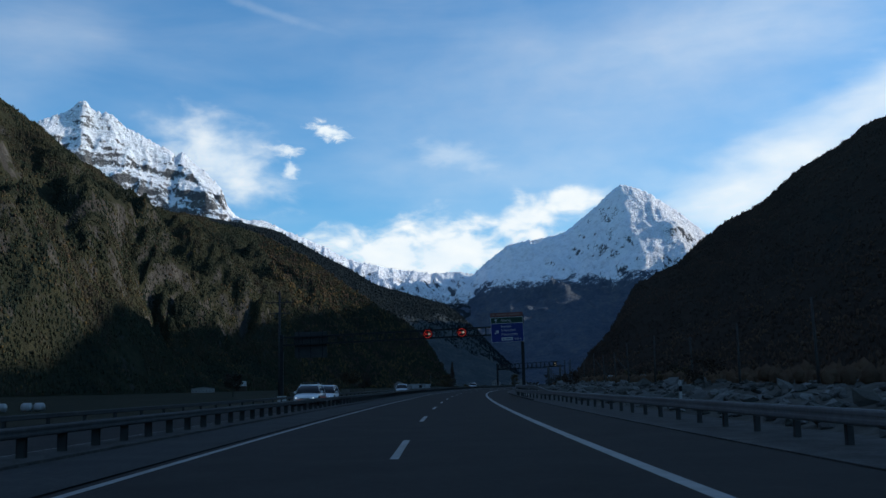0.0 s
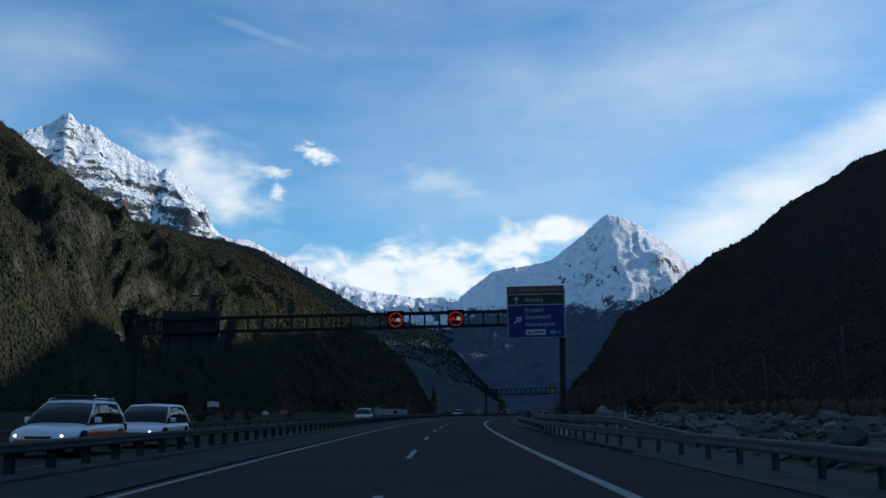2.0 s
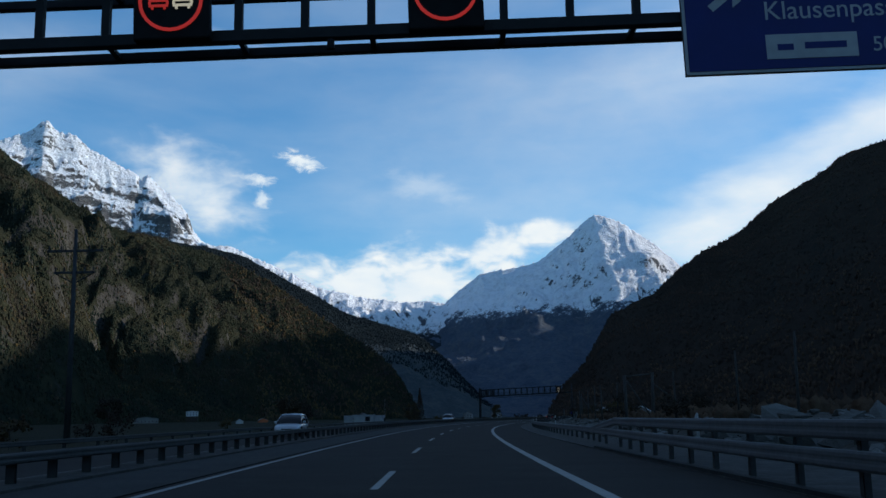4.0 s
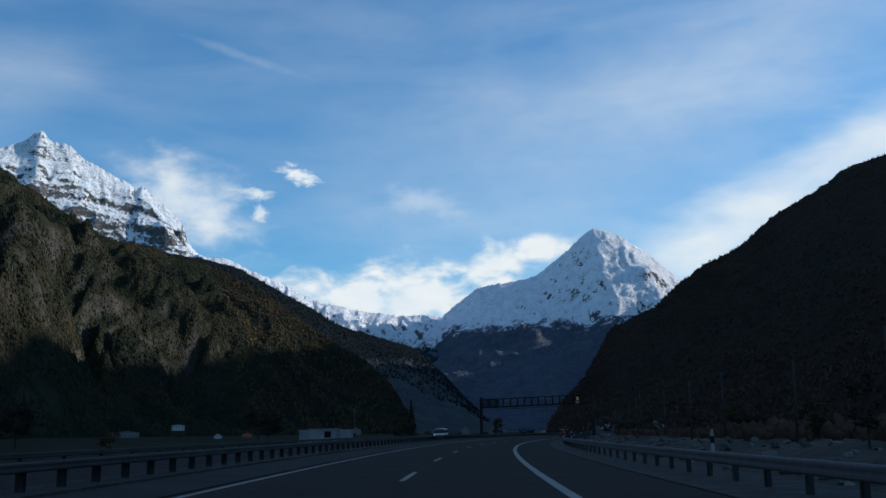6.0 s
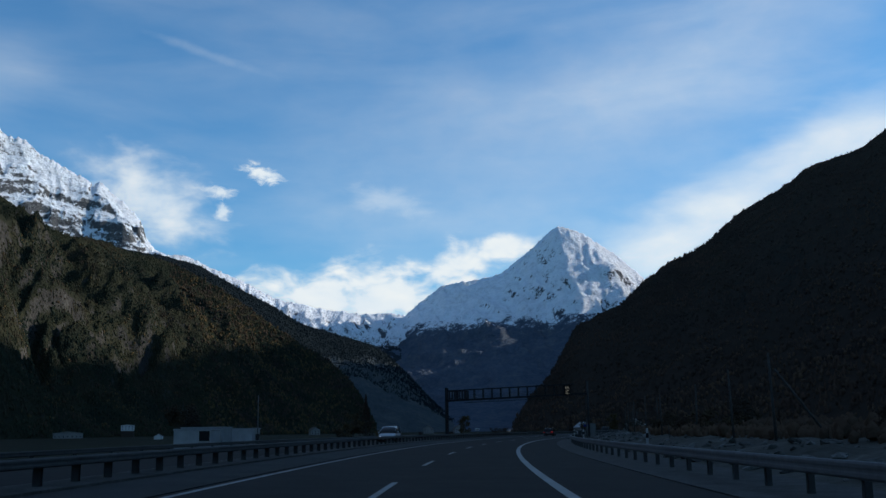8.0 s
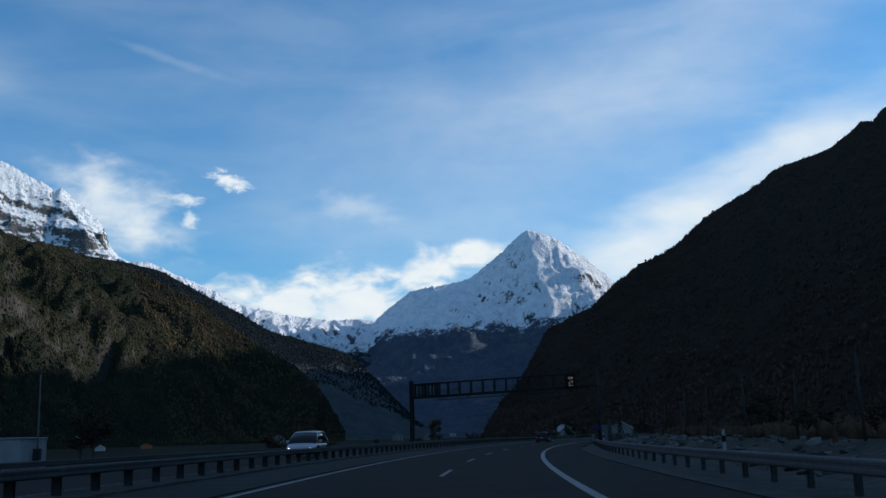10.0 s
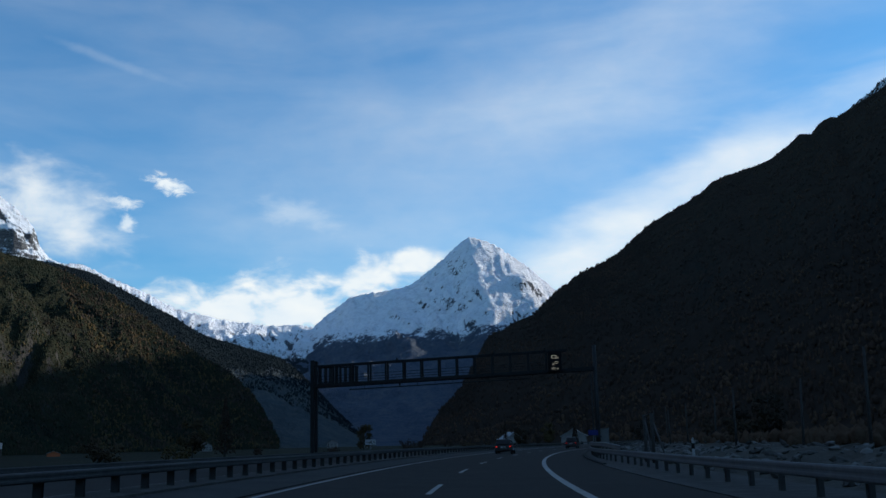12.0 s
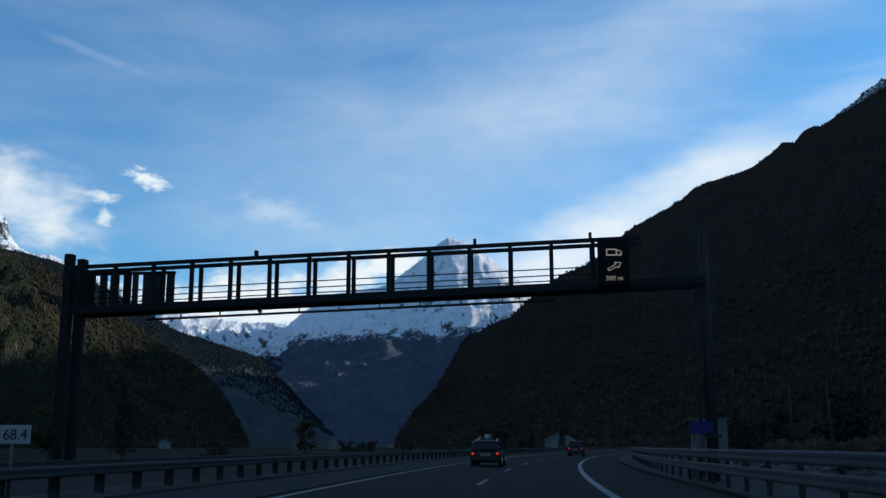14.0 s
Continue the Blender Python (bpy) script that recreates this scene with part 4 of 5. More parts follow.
barred("cable_pipe", (7.5, 0.25, 0.0), (7.5, 0.25, 6.3), 0.06, M["gantry_grey"], gantry)
boxed("flange", (7.58, 8.12, 0.05, 0.55, 1.28, 1.38), M["gantry_grey"], gantry, 0.0)
for gx, z in ((-8.2, 7.98), (-0.2, 7.98), (3.9, 7.98), (-8.0, 5.95)):
    boxed("bracket", (gx - 0.05, gx + 0.05, -0.18, 0.06, z - 0.12, z + 0.12), M["gantry"], gantry, 0.0)
# the beam climbs a little towards the column beside the shoulder
shear = Matrix.Identity(4)
shear[2][0] = 0.033
shear[2][3] = 0.213
for ob in gantry.children:
    if ob.name.startswith(("column", "cable", "flange")):
        continue
    if ob.name.startswith(("upright", "hanger")):
        ob.location.z = 0.033 * ob.location.x + 0.213
    else:
        ob.data.transform(shear)
for gx in (-14.2, -12.5):
    rb = thing("oncoming_display", stand(G2, gx, -rise(G2, -8) - 0.02), "back of a lane display for oncoming traffic, dark steel frame", "traffic signal", "display backs")
    for z in (6.46, 7.72):
        boxed("frame", (-0.82, 0.82, 1.04, 1.22, z - 0.05, z + 0.05), M["gantry"], rb, 0.0)
    for q, half in ((-0.72, 0.10), (-0.28, 0.13), (0.16, 0.16), (0.66, 0.14)):
        boxed("slat", (q - half, q + half, 1.06, 1.20, 6.5, 7.7), M["sign_back"], rb, 0.01)

disp = thing("lane_display", stand(G2, 4.68, 0.30), "black lane display with lit white lorry symbol and 300 m", "traffic signal")
boxed("housing", (-0.54, 0.54, -0.35, -0.02, 6.42, 8.05), M["black"], disp, 0.02)
bm = bmesh.new()
box(bm, -0.26, 0.10, -0.363, -0.351, 7.66, 7.70)
box(bm, -0.26, -0.22, -0.363, -0.351, 7.48, 7.70)
box(bm, 0.08, 0.12, -0.363, -0.351, 7.48, 7.70)
box(bm, -0.26, 0.28, -0.363, -0.351, 7.46, 7.50)
box(bm, 0.12, 0.24, -0.363, -0.351, 7.62, 7.65)
box(bm, 0.24, 0.28, -0.363, -0.351, 7.48, 7.62)
part("lorry_symbol", bm, dim_glow, disp)
bm = bmesh.new()
for (x0, z0), (x1, z1) in (((-0.22, 6.99), (0.06, 7.15)), ((-0.17, 6.92), (0.11, 7.08)), ((-0.22, 6.99), (-0.17, 6.92)), ((0.06, 7.15), (0.02, 7.22)), ((0.02, 7.22), (0.25, 7.2)), ((0.25, 7.2), (0.15, 7.01)), ((0.15, 7.01), (0.11, 7.08))):
    bar(bm, (x0, -0.357, z0), (x1, -0.357, z1), 0.014, 4)
part("arrow_symbol", bm, dim_glow, disp)
lettering("letters", "300 m", 0.24, (0.0, -0.352, 6.58), dim_glow, disp, "CENTER")

cab_paint = surface("grey cabinet paint", [(0.09, 0.095, 0.095), (0.12, 0.125, 0.125), (0.15, 0.155, 0.155)], 2.0, 0.7, bump=0.05)
cab = thing("roadside_cabinet", stand(G2 + 3.0, 8.15), "pale grey control cabinet at the foot of the gantry column", "cabinet")
boxed("body", (-0.62, 0.62, -0.3, 0.3, 0.1, 2.15), cab_paint, cab, 0.02)
boxed("plinth", (-0.66, 0.66, -0.34, 0.34, -0.4, 0.1), cab_paint, cab, 0.0)
boxed("roof", (-0.67, 0.67, -0.36, 0.36, 2.15, 2.20), cab_paint, cab, 0.01)
for a in (-0.305, 0.305):
    boxed("door", (a - 0.285, a + 0.285, -0.32, -0.298, 0.2, 2.05), cab_paint, cab, 0.006)
plate = thing("blue_plate", stand(G2 - 0.1, 7.45, 0.0), "small blue information plate on a post", "road sign")
boxed("panel", (-0.38, 0.38, -0.03, 0.0, 1.62, 2.04), M["sign_blue"], plate, 0.01)
barred("post", (0, 0.03, -0.2), (0, 0.03, 1.98), 0.03, M["zinc"], plate)

# ---------------------------------------------------------------- small roadside things
for s in (32.8, 82.0, 114.0, 163.0, 216.0, 246.5, 295.0, 346.0):
    s = -59.3 + 2.67 * round((s + 59.3) / 2.67)
    d = thing("delineator", stand(s, rail_u(s) + 0.205, 0.0), "white plastic delineator post with a black band", "delineator", "delineators")
    bm = bmesh.new()
    box(bm, -0.045, 0.045, -0.03, 0.03, 0.45, 0.90, 0.012)
    part("body", bm, M["white_plastic"], d)
    bm = bmesh.new()
    bmesh.ops.create_cone(bm, cap_ends=True, segments=8, radius1=0.05, radius2=0.025, depth=0.12, matrix=Matrix.Translation((0, 0, 1.19)) @ Matrix.Rotation(radians(12), 4, "Y"))
    box(bm, -0.045, 0.045, -0.03, 0.03, 1.06, 1.14)
    part("cap", bm, M["white_plastic"], d)
    boxed("band", (-0.048, 0.048, -0.033, 0.033, 0.89, 1.07), M["black"], d, 0.01, "black band")
board = thing("kilometre_board", stand(325.3, -6.95), "white kilometre board with black figures on the barrier", "road sign")
boxed("panel", (-0.33, 0.33, -0.02, 0.0, 1.02, 1.33), M["sign_white"], board, 0.01)
lettering("letters", "168.4", 0.25, (0, -0.021, 1.09), M["black"], board, "CENTER")
barred("post", (0, 0.02, 0.1), (0, 0.02, 1.2), 0.03, M["zinc"], board)
# wooden posts along the bank, some with raking struts or as frames


def timber(parent, name, a, b, r, r2=None):
    return barred(name, a, b, r, M["wood"], parent, 7, "", r2)


random.seed(5)
for i, s in enumerate(list(range(8, 100, 10)) + [107, 118, 128, 139, 151, 175, 187, 198, 209, 221, 232, 243, 254, 266, 277, 287, 297, 308, 319, 331, 343, 354, 364, 376]):
    u = 14.6 + random.uniform(-0.5, 0.5)
    fp = thing("fence_post", stand(s, u, 0.9), "tall weathered wooden post on the stony bank", "post", "bank posts")
    h = 3.05 + random.uniform(-0.25, 0.35)
    lean = random.uniform(-0.12, 0.12)
    timber(fp, "pole", (0, 0, -0.6), (lean, 0, h), 0.068, 0.048)
    if s in (88, 107, 221):
        timber(fp, "strut", (0.1, 0, h * 0.8), (2.1, -0.3, -0.2), 0.05)
fr = thing("braced_portal", stand(163, 14.2, 0.6), "braced wooden portal frame of two poles on the bank", "frame", "timber frames")
timber(fr, "pole", (-0.95, 0, -0.5), (-1.0, 0, 3.4), 0.13, 0.11)
timber(fr, "pole", (0.95, 0, -0.5), (1.0, 0, 3.6), 0.13, 0.11)
timber(fr, "crossbar", (-1.0, 0, 3.3), (1.0, 0, 3.5), 0.05)
timber(fr, "diagonal", (-0.9, 0, 3.1), (0.9, 0, 0.3), 0.045)
timber(fr, "strut", (1.0, 0, 2.8), (4.6, -0.4, 0.0), 0.05)
# a second frame runs along the road, close behind the guard rail
fr = thing("braced_portal", stand(315.2, 9.15, 0.0), "braced grey timber frame running along the road behind the guard rail", "frame", "timber frames")
timber(fr, "pole", (-0.05, 1.25, -0.4), (-0.08, 1.3, 2.5), 0.10, 0.09)
timber(fr, "pole", (0.05, -1.15, -0.4), (0.02, -1.2, 2.5), 0.10, 0.09)
timber(fr, "crossbar", (-0.08, 1.3, 2.42), (0.02, -1.2, 2.5), 0.035)
timber(fr, "diagonal", (-0.06, 1.2, 2.25), (0.05, -1.1, 0.2), 0.045)
timber(fr, "strut", (0.1, -1.2, 2.05), (0.25, -4.2, 0.35), 0.045)

pyl = thing("power_pole", stand(179, -34.0, -1.1), "tall dark power pole with two crossarms in the meadow", "power pole")
barred("mast", (0, 0, -0.5), (0, 0, 19.6), 0.32, M["post"], pyl, 8, "", 0.16)
for z, w in ((17.6, 2.6), (15.6, 1.9)):
    boxed("crossarm", (-w, w, -0.09, 0.09, z - 0.1, z + 0.1), M["post"], pyl, 0.0)
    for q in (-w + 0.15, -w * 0.5, w * 0.5, w - 0.15):
        barred("insulator", (q, 0, z + 0.1), (q, 0, z + 0.5), 0.07, M["post"], pyl, 6)
for q in (-1, 1):
    barred("brace", (0, 0, 14.6), (q * 1.7, 0, 15.5), 0.05, M["post"], pyl, 6)

# ---------------------------------------------------------------- vehicles
car_glass = bpy.data.materials.new("tinted car glass")
car_glass.use_nodes = True
_b = car_glass.node_tree.nodes["Principled BSDF"]
_b.inputs["Base Color"].default_value = (0.015, 0.017, 0.02, 1)
_b.inputs["Roughness"].default_value = 0.06
_b.inputs["Specular IOR Level"].default_value = 0.22
tail_glow = glow("tail lamp", (1.0, 0.03, 0.015), 1.2, (0.25, 0.01, 0.01))
head_glow = glow("head lamp", (1.0, 0.95, 0.85), 4.0, (0.5, 0.5, 0.5))
chrome = surface("bright trim", [(0.45, 0.46, 0.47), (0.55, 0.56, 0.57), (0.62, 0.63, 0.64)], 6.0, 0.25, metal=0.9, bump=0.0)


def hull(rings, closed=True):
    """A skin through rings of half-section points (x, z) at their y, mirrored to the other side."""
    bm = bmesh.new()
    rows = []
    for y, half in rings:
        pts = list(half) + [(-x, z) for x, z in reversed(half) if x > 1e-6]
        rows.append([bm.verts.new((x, y, z)) for x, z in pts])
    k = len(rows[0])
    for a, b in zip(rows, rows[1:]):
        for q in range(k if closed else k - 1):
            bm.faces.new((a[q], a[(q + 1) % k], b[(q + 1) % k], b[q]))
    if closed:
        bm.faces.new(rows[0])
        bm.faces.new(list(reversed(rows[-1])))
    bmesh.ops.recalc_face_normals(bm, faces=bm.faces)
    return bm


def rounded(ob, levels=1):
    mod = ob.modifiers.new("round", "SUBSURF")
    mod.levels = mod.render_levels = levels
    return ob


def wheel(parent, x, y, r):
    side = 1 if x > 0 else -1
    bm = bmesh.new()
    bmesh.ops.create_cone(bm, cap_ends=True, segments=24, radius1=r, radius2=r, depth=0.20, matrix=Matrix.Translation((x - side * 0.10, y, r)) @ Matrix.Rotation(radians(90), 4, "Y"))
    bmesh.ops.bevel(bm, geom=[e for e in bm.edges if abs(e.verts[0].co.x - e.verts[1].co.x) < 1e-4 and len(e.link_faces) == 2], offset=0.025, segments=2, affect="EDGES")
    w = part("wheel", bm, M["rubber"], parent, smooth=True)
    bm = bmesh.new()
    bmesh.ops.create_cone(bm, cap_ends=True, segments=16, radius1=r * 0.62, radius2=r * 0.55, depth=0.03, matrix=Matrix.Translation((x + side * 0.005, y, r)) @ Matrix.Rotation(radians(90 * side), 4, "Y"))
    for i in range(5):
        a = 2 * math.pi * i / 5
        c = Vector((x + side * 0.025, y + r * 0.3 * math.cos(a), r + r * 0.3 * math.sin(a)))
        box(bm, c.x - 0.006, c.x + 0.006, c.y - 0.03, c.y + 0.03, c.z - 0.03, c.z + 0.03)
    part("rim", bm, chrome, w, "light alloy rim")


RED_LENS = surface("red lens", [(0.10, 0.005, 0.005), (0.14, 0.008, 0.008), (0.18, 0.01, 0.01)], 5.0, 0.2, bump=0.0)
STYLES = {  # belt share, windscreen foot, roof front, tail glass rake, windscreen-foot drop, wheel radius, ground gap, nose height share
    "wagon": (0.61, 0.46, 0.10, 0.42, 0.31, 0.20, 0.74),
    "hatch": (0.60, 0.50, 0.12, 0.40, 0.30, 0.19, 0.74),
    "van": (0.58, 0.62, 0.20, 0.34, 0.30, 0.19, 0.76),
    "suv": (0.61, 0.46, 0.08, 0.46, 0.36, 0.26, 0.80),
}


def car(pose_at, name, label, category, material, length, width, height, style, lights, group=""):
    """A car, nose towards +y. lights: head lamps lit, tail lamps lit."""
    c = thing(name, pose_at, label, category, group)
    L, w = length / 2, width / 2
    share, foot, front, rake, r, gap, nose_share = STYLES[style]
    belt = height * share
    stations = [(-L, 0.78, gap + 0.20, 0.78), (-L + 0.05, 0.90, gap + 0.10, 0.93), (-L + 0.30, 0.97, gap + 0.03, 1.0), (-L + 0.95, 1.0, gap, 1.0), (0.0, 1.0, gap, 0.99), (L * foot - 0.15, 1.0, gap, 0.97),
                (L * foot + 0.12, 0.99, gap, 0.94), (L - 0.55, 0.97, gap, 0.87), (L - 0.24, 0.92, gap + 0.03, nose_share + 0.05), (L - 0.06, 0.82, gap + 0.08, nose_share - 0.04), (L, 0.70, gap + 0.16, nose_share - 0.22)]
    rings = []
    for y, ws, z0, zs in stations:
        hw, zt = w * ws, belt * zs
        rings.append((y, [(0.0, z0), (hw * 0.85, z0), (hw * 0.98, z0 + 0.10), (hw, z0 + (zt - z0) * 0.5), (hw * 0.975, z0 + (zt - z0) * 0.82), (hw * 0.86, zt - 0.005), (hw * 0.45, zt + 0.012), (0.0, zt + 0.02)]))
    rounded(part("body", hull(rings), material, c, smooth=True))
    yb, yw = -L + 0.13, L * foot
    rt, ft = yb + rake, L * front
    bw, rw, zb, zr = w * 0.93, w * 0.75, belt - 0.05, height - 0.045
    cab = []
    for y, k in ((yb, 0.05), (yb + rake * 0.45, 0.55), (rt, 0.93), ((rt + ft) / 2, 1.0), (ft, 0.95), (ft + (yw - ft) * 0.5, 0.58), (yw, 0.04)):
        z1 = zb + (zr - zb) * k
        wt = bw + (rw - bw) * k
        cab.append((y, [(0.0, zb), (bw * (0.96 if y in (yb, yw) else 1.0), zb), ((bw + wt) / 2 + 0.012, (zb + z1) / 2), (wt, z1 - 0.05 * k), (wt * 0.86, z1), (0.0, z1 + 0.025)]))
    part("glasshouse", hull(cab), car_glass, c, "dark tinted windows", smooth=True)
    top = []
    for y, dz, k in ((rt - 0.10, -0.035, 0.93), (rt + 0.1, 0.0, 0.99), ((rt + ft) / 2, 0.012, 1.0), (ft - 0.1, 0.0, 0.985), (ft + 0.05, -0.03, 0.95)):
        z1 = zb + (zr - zb) * k + dz
        wt = bw + (rw - bw) * k + 0.018
        top.append((y, [(wt * 0.9, z1 - 0.10), (wt, z1 - 0.085), (wt, z1 - 0.03), (wt * 0.88, z1 + 0.022), (0.0, z1 + 0.045)]))
    part("roof", hull(top), material, c, smooth=True)
    for side in (-1, 1):
        for y0, y1, k1, half, skin in ((yw, ft, 0.95, 0.034, material), (L * 0.06, -L * 0.02, 1.0, 0.03, M["black"]), (-L * 0.40, -L * 0.42, 1.0, 0.03, M["black"]), (yb + 0.10, rt + 0.04, 0.94, 0.10, material)):
            x1, z1 = bw + (rw - bw) * k1, zb + (zr - zb) * k1 - 0.05
            xm, zm, ym = (bw + x1) / 2 + 0.02, (zb + z1) / 2, (y0 + y1) / 2 + (0.03 if y0 == yw else 0.0)
            bm = bmesh.new()
            line = [(bw + 0.008, y0, zb), (xm, ym, zm), (x1 + 0.012, y1, z1)]
            vs = [[bm.verts.new((side * (x + dx), y + dy, z)) for dx, dy in ((0, -half), (0, half), (-0.03, half), (-0.03, -half))] for x, y, z in line]
            for a, b in zip(vs, vs[1:]):
                for q in range(4):
                    bm.faces.new((a[q], a[(q + 1) % 4], b[(q + 1) % 4], b[q]))
            bm.faces.new(vs[0])
            bm.faces.new(list(reversed(vs[-1])))
            bmesh.ops.recalc_face_normals(bm, faces=bm.faces)
            part("pillar", bm, skin, c)
        for y in (-L + 0.86, L - 0.86):
            bm = bmesh.new()
            bmesh.ops.create_cone(bm, cap_ends=True, segments=24, radius1=r + 0.055, radius2=r + 0.055, depth=0.16, matrix=Matrix.Translation((side * (w - 0.073), y, r + 0.02)) @ Matrix.Rotation(radians(90), 4, "Y"))
            part("wheel_arch", bm, M["black"], c, "dark wheel arch")
            wheel(c, side * (w + 0.012), y, r)
        m = bmesh.new()
        box(m, side * (w + 0.05) - 0.09, side * (w + 0.05) + 0.09, yw - 0.46, yw - 0.36, belt - 0.03, belt + 0.12, 0.035)
        part("mirror", m, material, c)
        m = bmesh.new()
        zl = belt * nose_share
        hx = side * w * 0.66
        vs = [m.verts.new(p) for p in ((hx - 0.17 * side, L - 0.02, zl - 0.17), (hx + 0.13 * side, L - 0.10, zl - 0.16), (hx + 0.20 * side, L - 0.30, zl - 0.02), (hx - 0.14 * side, L - 0.08, zl - 0.06))]
        vs += [m.verts.new(v.co + Vector((0, -0.14, 0))) for v in vs]
        for q in ((0, 1, 2, 3), (7, 6, 5, 4), (0, 4, 5, 1), (1, 5, 6, 2), (2, 6, 7, 3), (3, 7, 4, 0)):
            m.faces.new([vs[i] for i in q])
        bmesh.ops.recalc_face_normals(m, faces=m.faces)
        hl = part("headlight", m, chrome, c, "clear head lamp")
        if lights[0]:
            m = bmesh.new()
            bmesh.ops.create_uvsphere(m, u_segments=10, v_segments=6, radius=0.036, matrix=Matrix.Translation((hx, L - 0.05, zl - 0.11)))
            part("bulb", m, head_glow, hl, "lit lamp")
        m = bmesh.new()
        box(m, side * w * 0.80 - 0.11, side * w * 0.80 + 0.11, -L - 0.005, -L + 0.20, belt * 0.68, belt * 0.92, 0.03)
        tl = part("tail_light", m, RED_LENS, c, "red tail lamp")
        if lights[1]:
            m = bmesh.new()
            box(m, side * w * 0.80 - 0.06, side * w * 0.80 + 0.06, -L - 0.016, -L - 0.004, belt * 0.75, belt * 0.86)
            part("bulb", m, tail_glow, tl, "lit lamp")
        if style in ("wagon", "suv"):
            bm = bmesh.new()
            ends = [Vector((side * rw * 0.92, y, zr + z)) for y, z in ((rt - 0.02, 0.0), (rt + 0.22, 0.075), (ft - 0.3, 0.08), (ft - 0.05, 0.01))]
            for a, b in zip(ends, ends[1:]):
                bar(bm, a, b, 0.02, 6)
            bar(bm, ((ends[1] + ends[2]) / 2), ((ends[1] + ends[2]) / 2) - Vector((0, 0, 0.07)), 0.02, 6)
            part("roof_rail", bm, chrome, c, "bright roof rail")
    g = 0.55 if style != "suv" else 0.62
    bm = bmesh.new()
    z1, z0 = belt * nose_share - 0.09, belt * (nose_share - (0.20 if style != "suv" else 0.34))
    vs = [bm.verts.new(p) for p in ((-w * g * 0.62, L + 0.012, z0), (w * g * 0.62, L + 0.012, z0), (w * g * 0.8, L - 0.05, z1), (-w * g * 0.8, L - 0.05, z1))]
    vs += [bm.verts.new(v.co + Vector((0, -0.10, 0))) for v in vs]
    for q in ((0, 1, 2, 3), (7, 6, 5, 4), (0, 4, 5, 1), (1, 5, 6, 2), (2, 6, 7, 3), (3, 7, 4, 0)):
        bm.faces.new([vs[i] for i in q])
    bmesh.ops.recalc_face_normals(bm, faces=bm.faces)
    part("grille", bm, M["black"], c, "black radiator grille")
    boxed("air_intake", (-w * 0.62, w * 0.62, L - 0.12, L - 0.015, gap + 0.10, gap + 0.20), M["black"], c, 0.02)
    boxed("rear_bumper", (-w * 0.86, w * 0.86, -L - 0.05, -L + 0.12, gap + 0.12, gap + 0.34), material, c, 0.04)
    boxed("number_plate", (-0.26, 0.26, -L - 0.02, -L - 0.002, belt * 0.66, belt * 0.66 + 0.13), M["sign_white"], c, 0.004, "white plate with dark bars")
    for q in (-0.2, 0.02):
        boxed("bar", (q, q + 0.16, -L - 0.026, -L - 0.02, belt * 0.66 + 0.035, belt * 0.66 + 0.095), M["black"], c, 0.0)
    boxed("rear_pane", (-bw * 0.72, bw * 0.72, yb - 0.05, yb + 0.02, belt + 0.02, belt + 0.07), M["black"], c, 0.01, "dark rear wiper sill")
    return c


white_car = paint("white car paint", (0.62, 0.63, 0.65))
silver_car = paint("silver car paint", (0.34, 0.36, 0.39), 0.3, 0.6, 0.4)
black_car = paint("black car paint", (0.004, 0.004, 0.005), 0.5, 0.04)
dark_car = paint("dark grey car paint", (0.006, 0.007, 0.008), 0.5, 0.05)
orange_band = surface("orange reflective band", [(0.55, 0.08, 0.03), (0.65, 0.10, 0.04), (0.7, 0.12, 0.05)], 4.0, 0.35, bump=0.0)
police = car(stand(72.5, -9.35, 0, 180), "estate_car", "white estate car with orange bands and lit headlights", "car", white_car, 4.6, 1.80, 1.50, "wagon", (True, False), "oncoming cars")
for side in (-1, 1):
    boxed("band", (side * 0.905 - 0.006, side * 0.905 + 0.006, -1.9, 1.3, 0.50, 0.64), orange_band, police, 0.0, "orange band")
boxed("bumper_band", (-0.60, 0.60, 2.24, 2.33, 0.40, 0.48), orange_band, police, 0.01, "orange band")
boxed("light_bar", (-0.55, 0.55, -0.35, -0.1, 1.53, 1.63), car_glass, police, 0.03, "dark roof light bar")
car(stand(79.5, -9.2, 0, 180), "hatchback_car", "white compact hatchback with a black grille and lit headlights", "car", white_car, 4.35, 1.80, 1.44, "hatch", (True, False), "oncoming cars")
car(stand(155.5, -9.4, 0, 180), "hatchback_car", "silver-grey hatchback on the opposite carriageway", "car", silver_car, 4.1, 1.74, 1.46, "hatch", (False, False), "oncoming cars")
car(stand(275.0, -9.2, 0, 180), "compact_van", "silver compact people carrier with lit headlights", "car", silver_car, 4.1, 1.72, 1.46, "van", (True, False), "oncoming cars")
car(stand(370.0, -1.6), "estate_car", "black estate car with bright roof rails and red tail lamps", "car", black_car, 4.6, 1.78, 1.50, "wagon", (False, True), "cars ahead")
car(stand(432.0, 1.3), "off_road_car", "dark grey off-road car far ahead in the lane", "car", dark_car, 4.5, 1.85, 1.80, "suv", (False, True), "cars ahead")

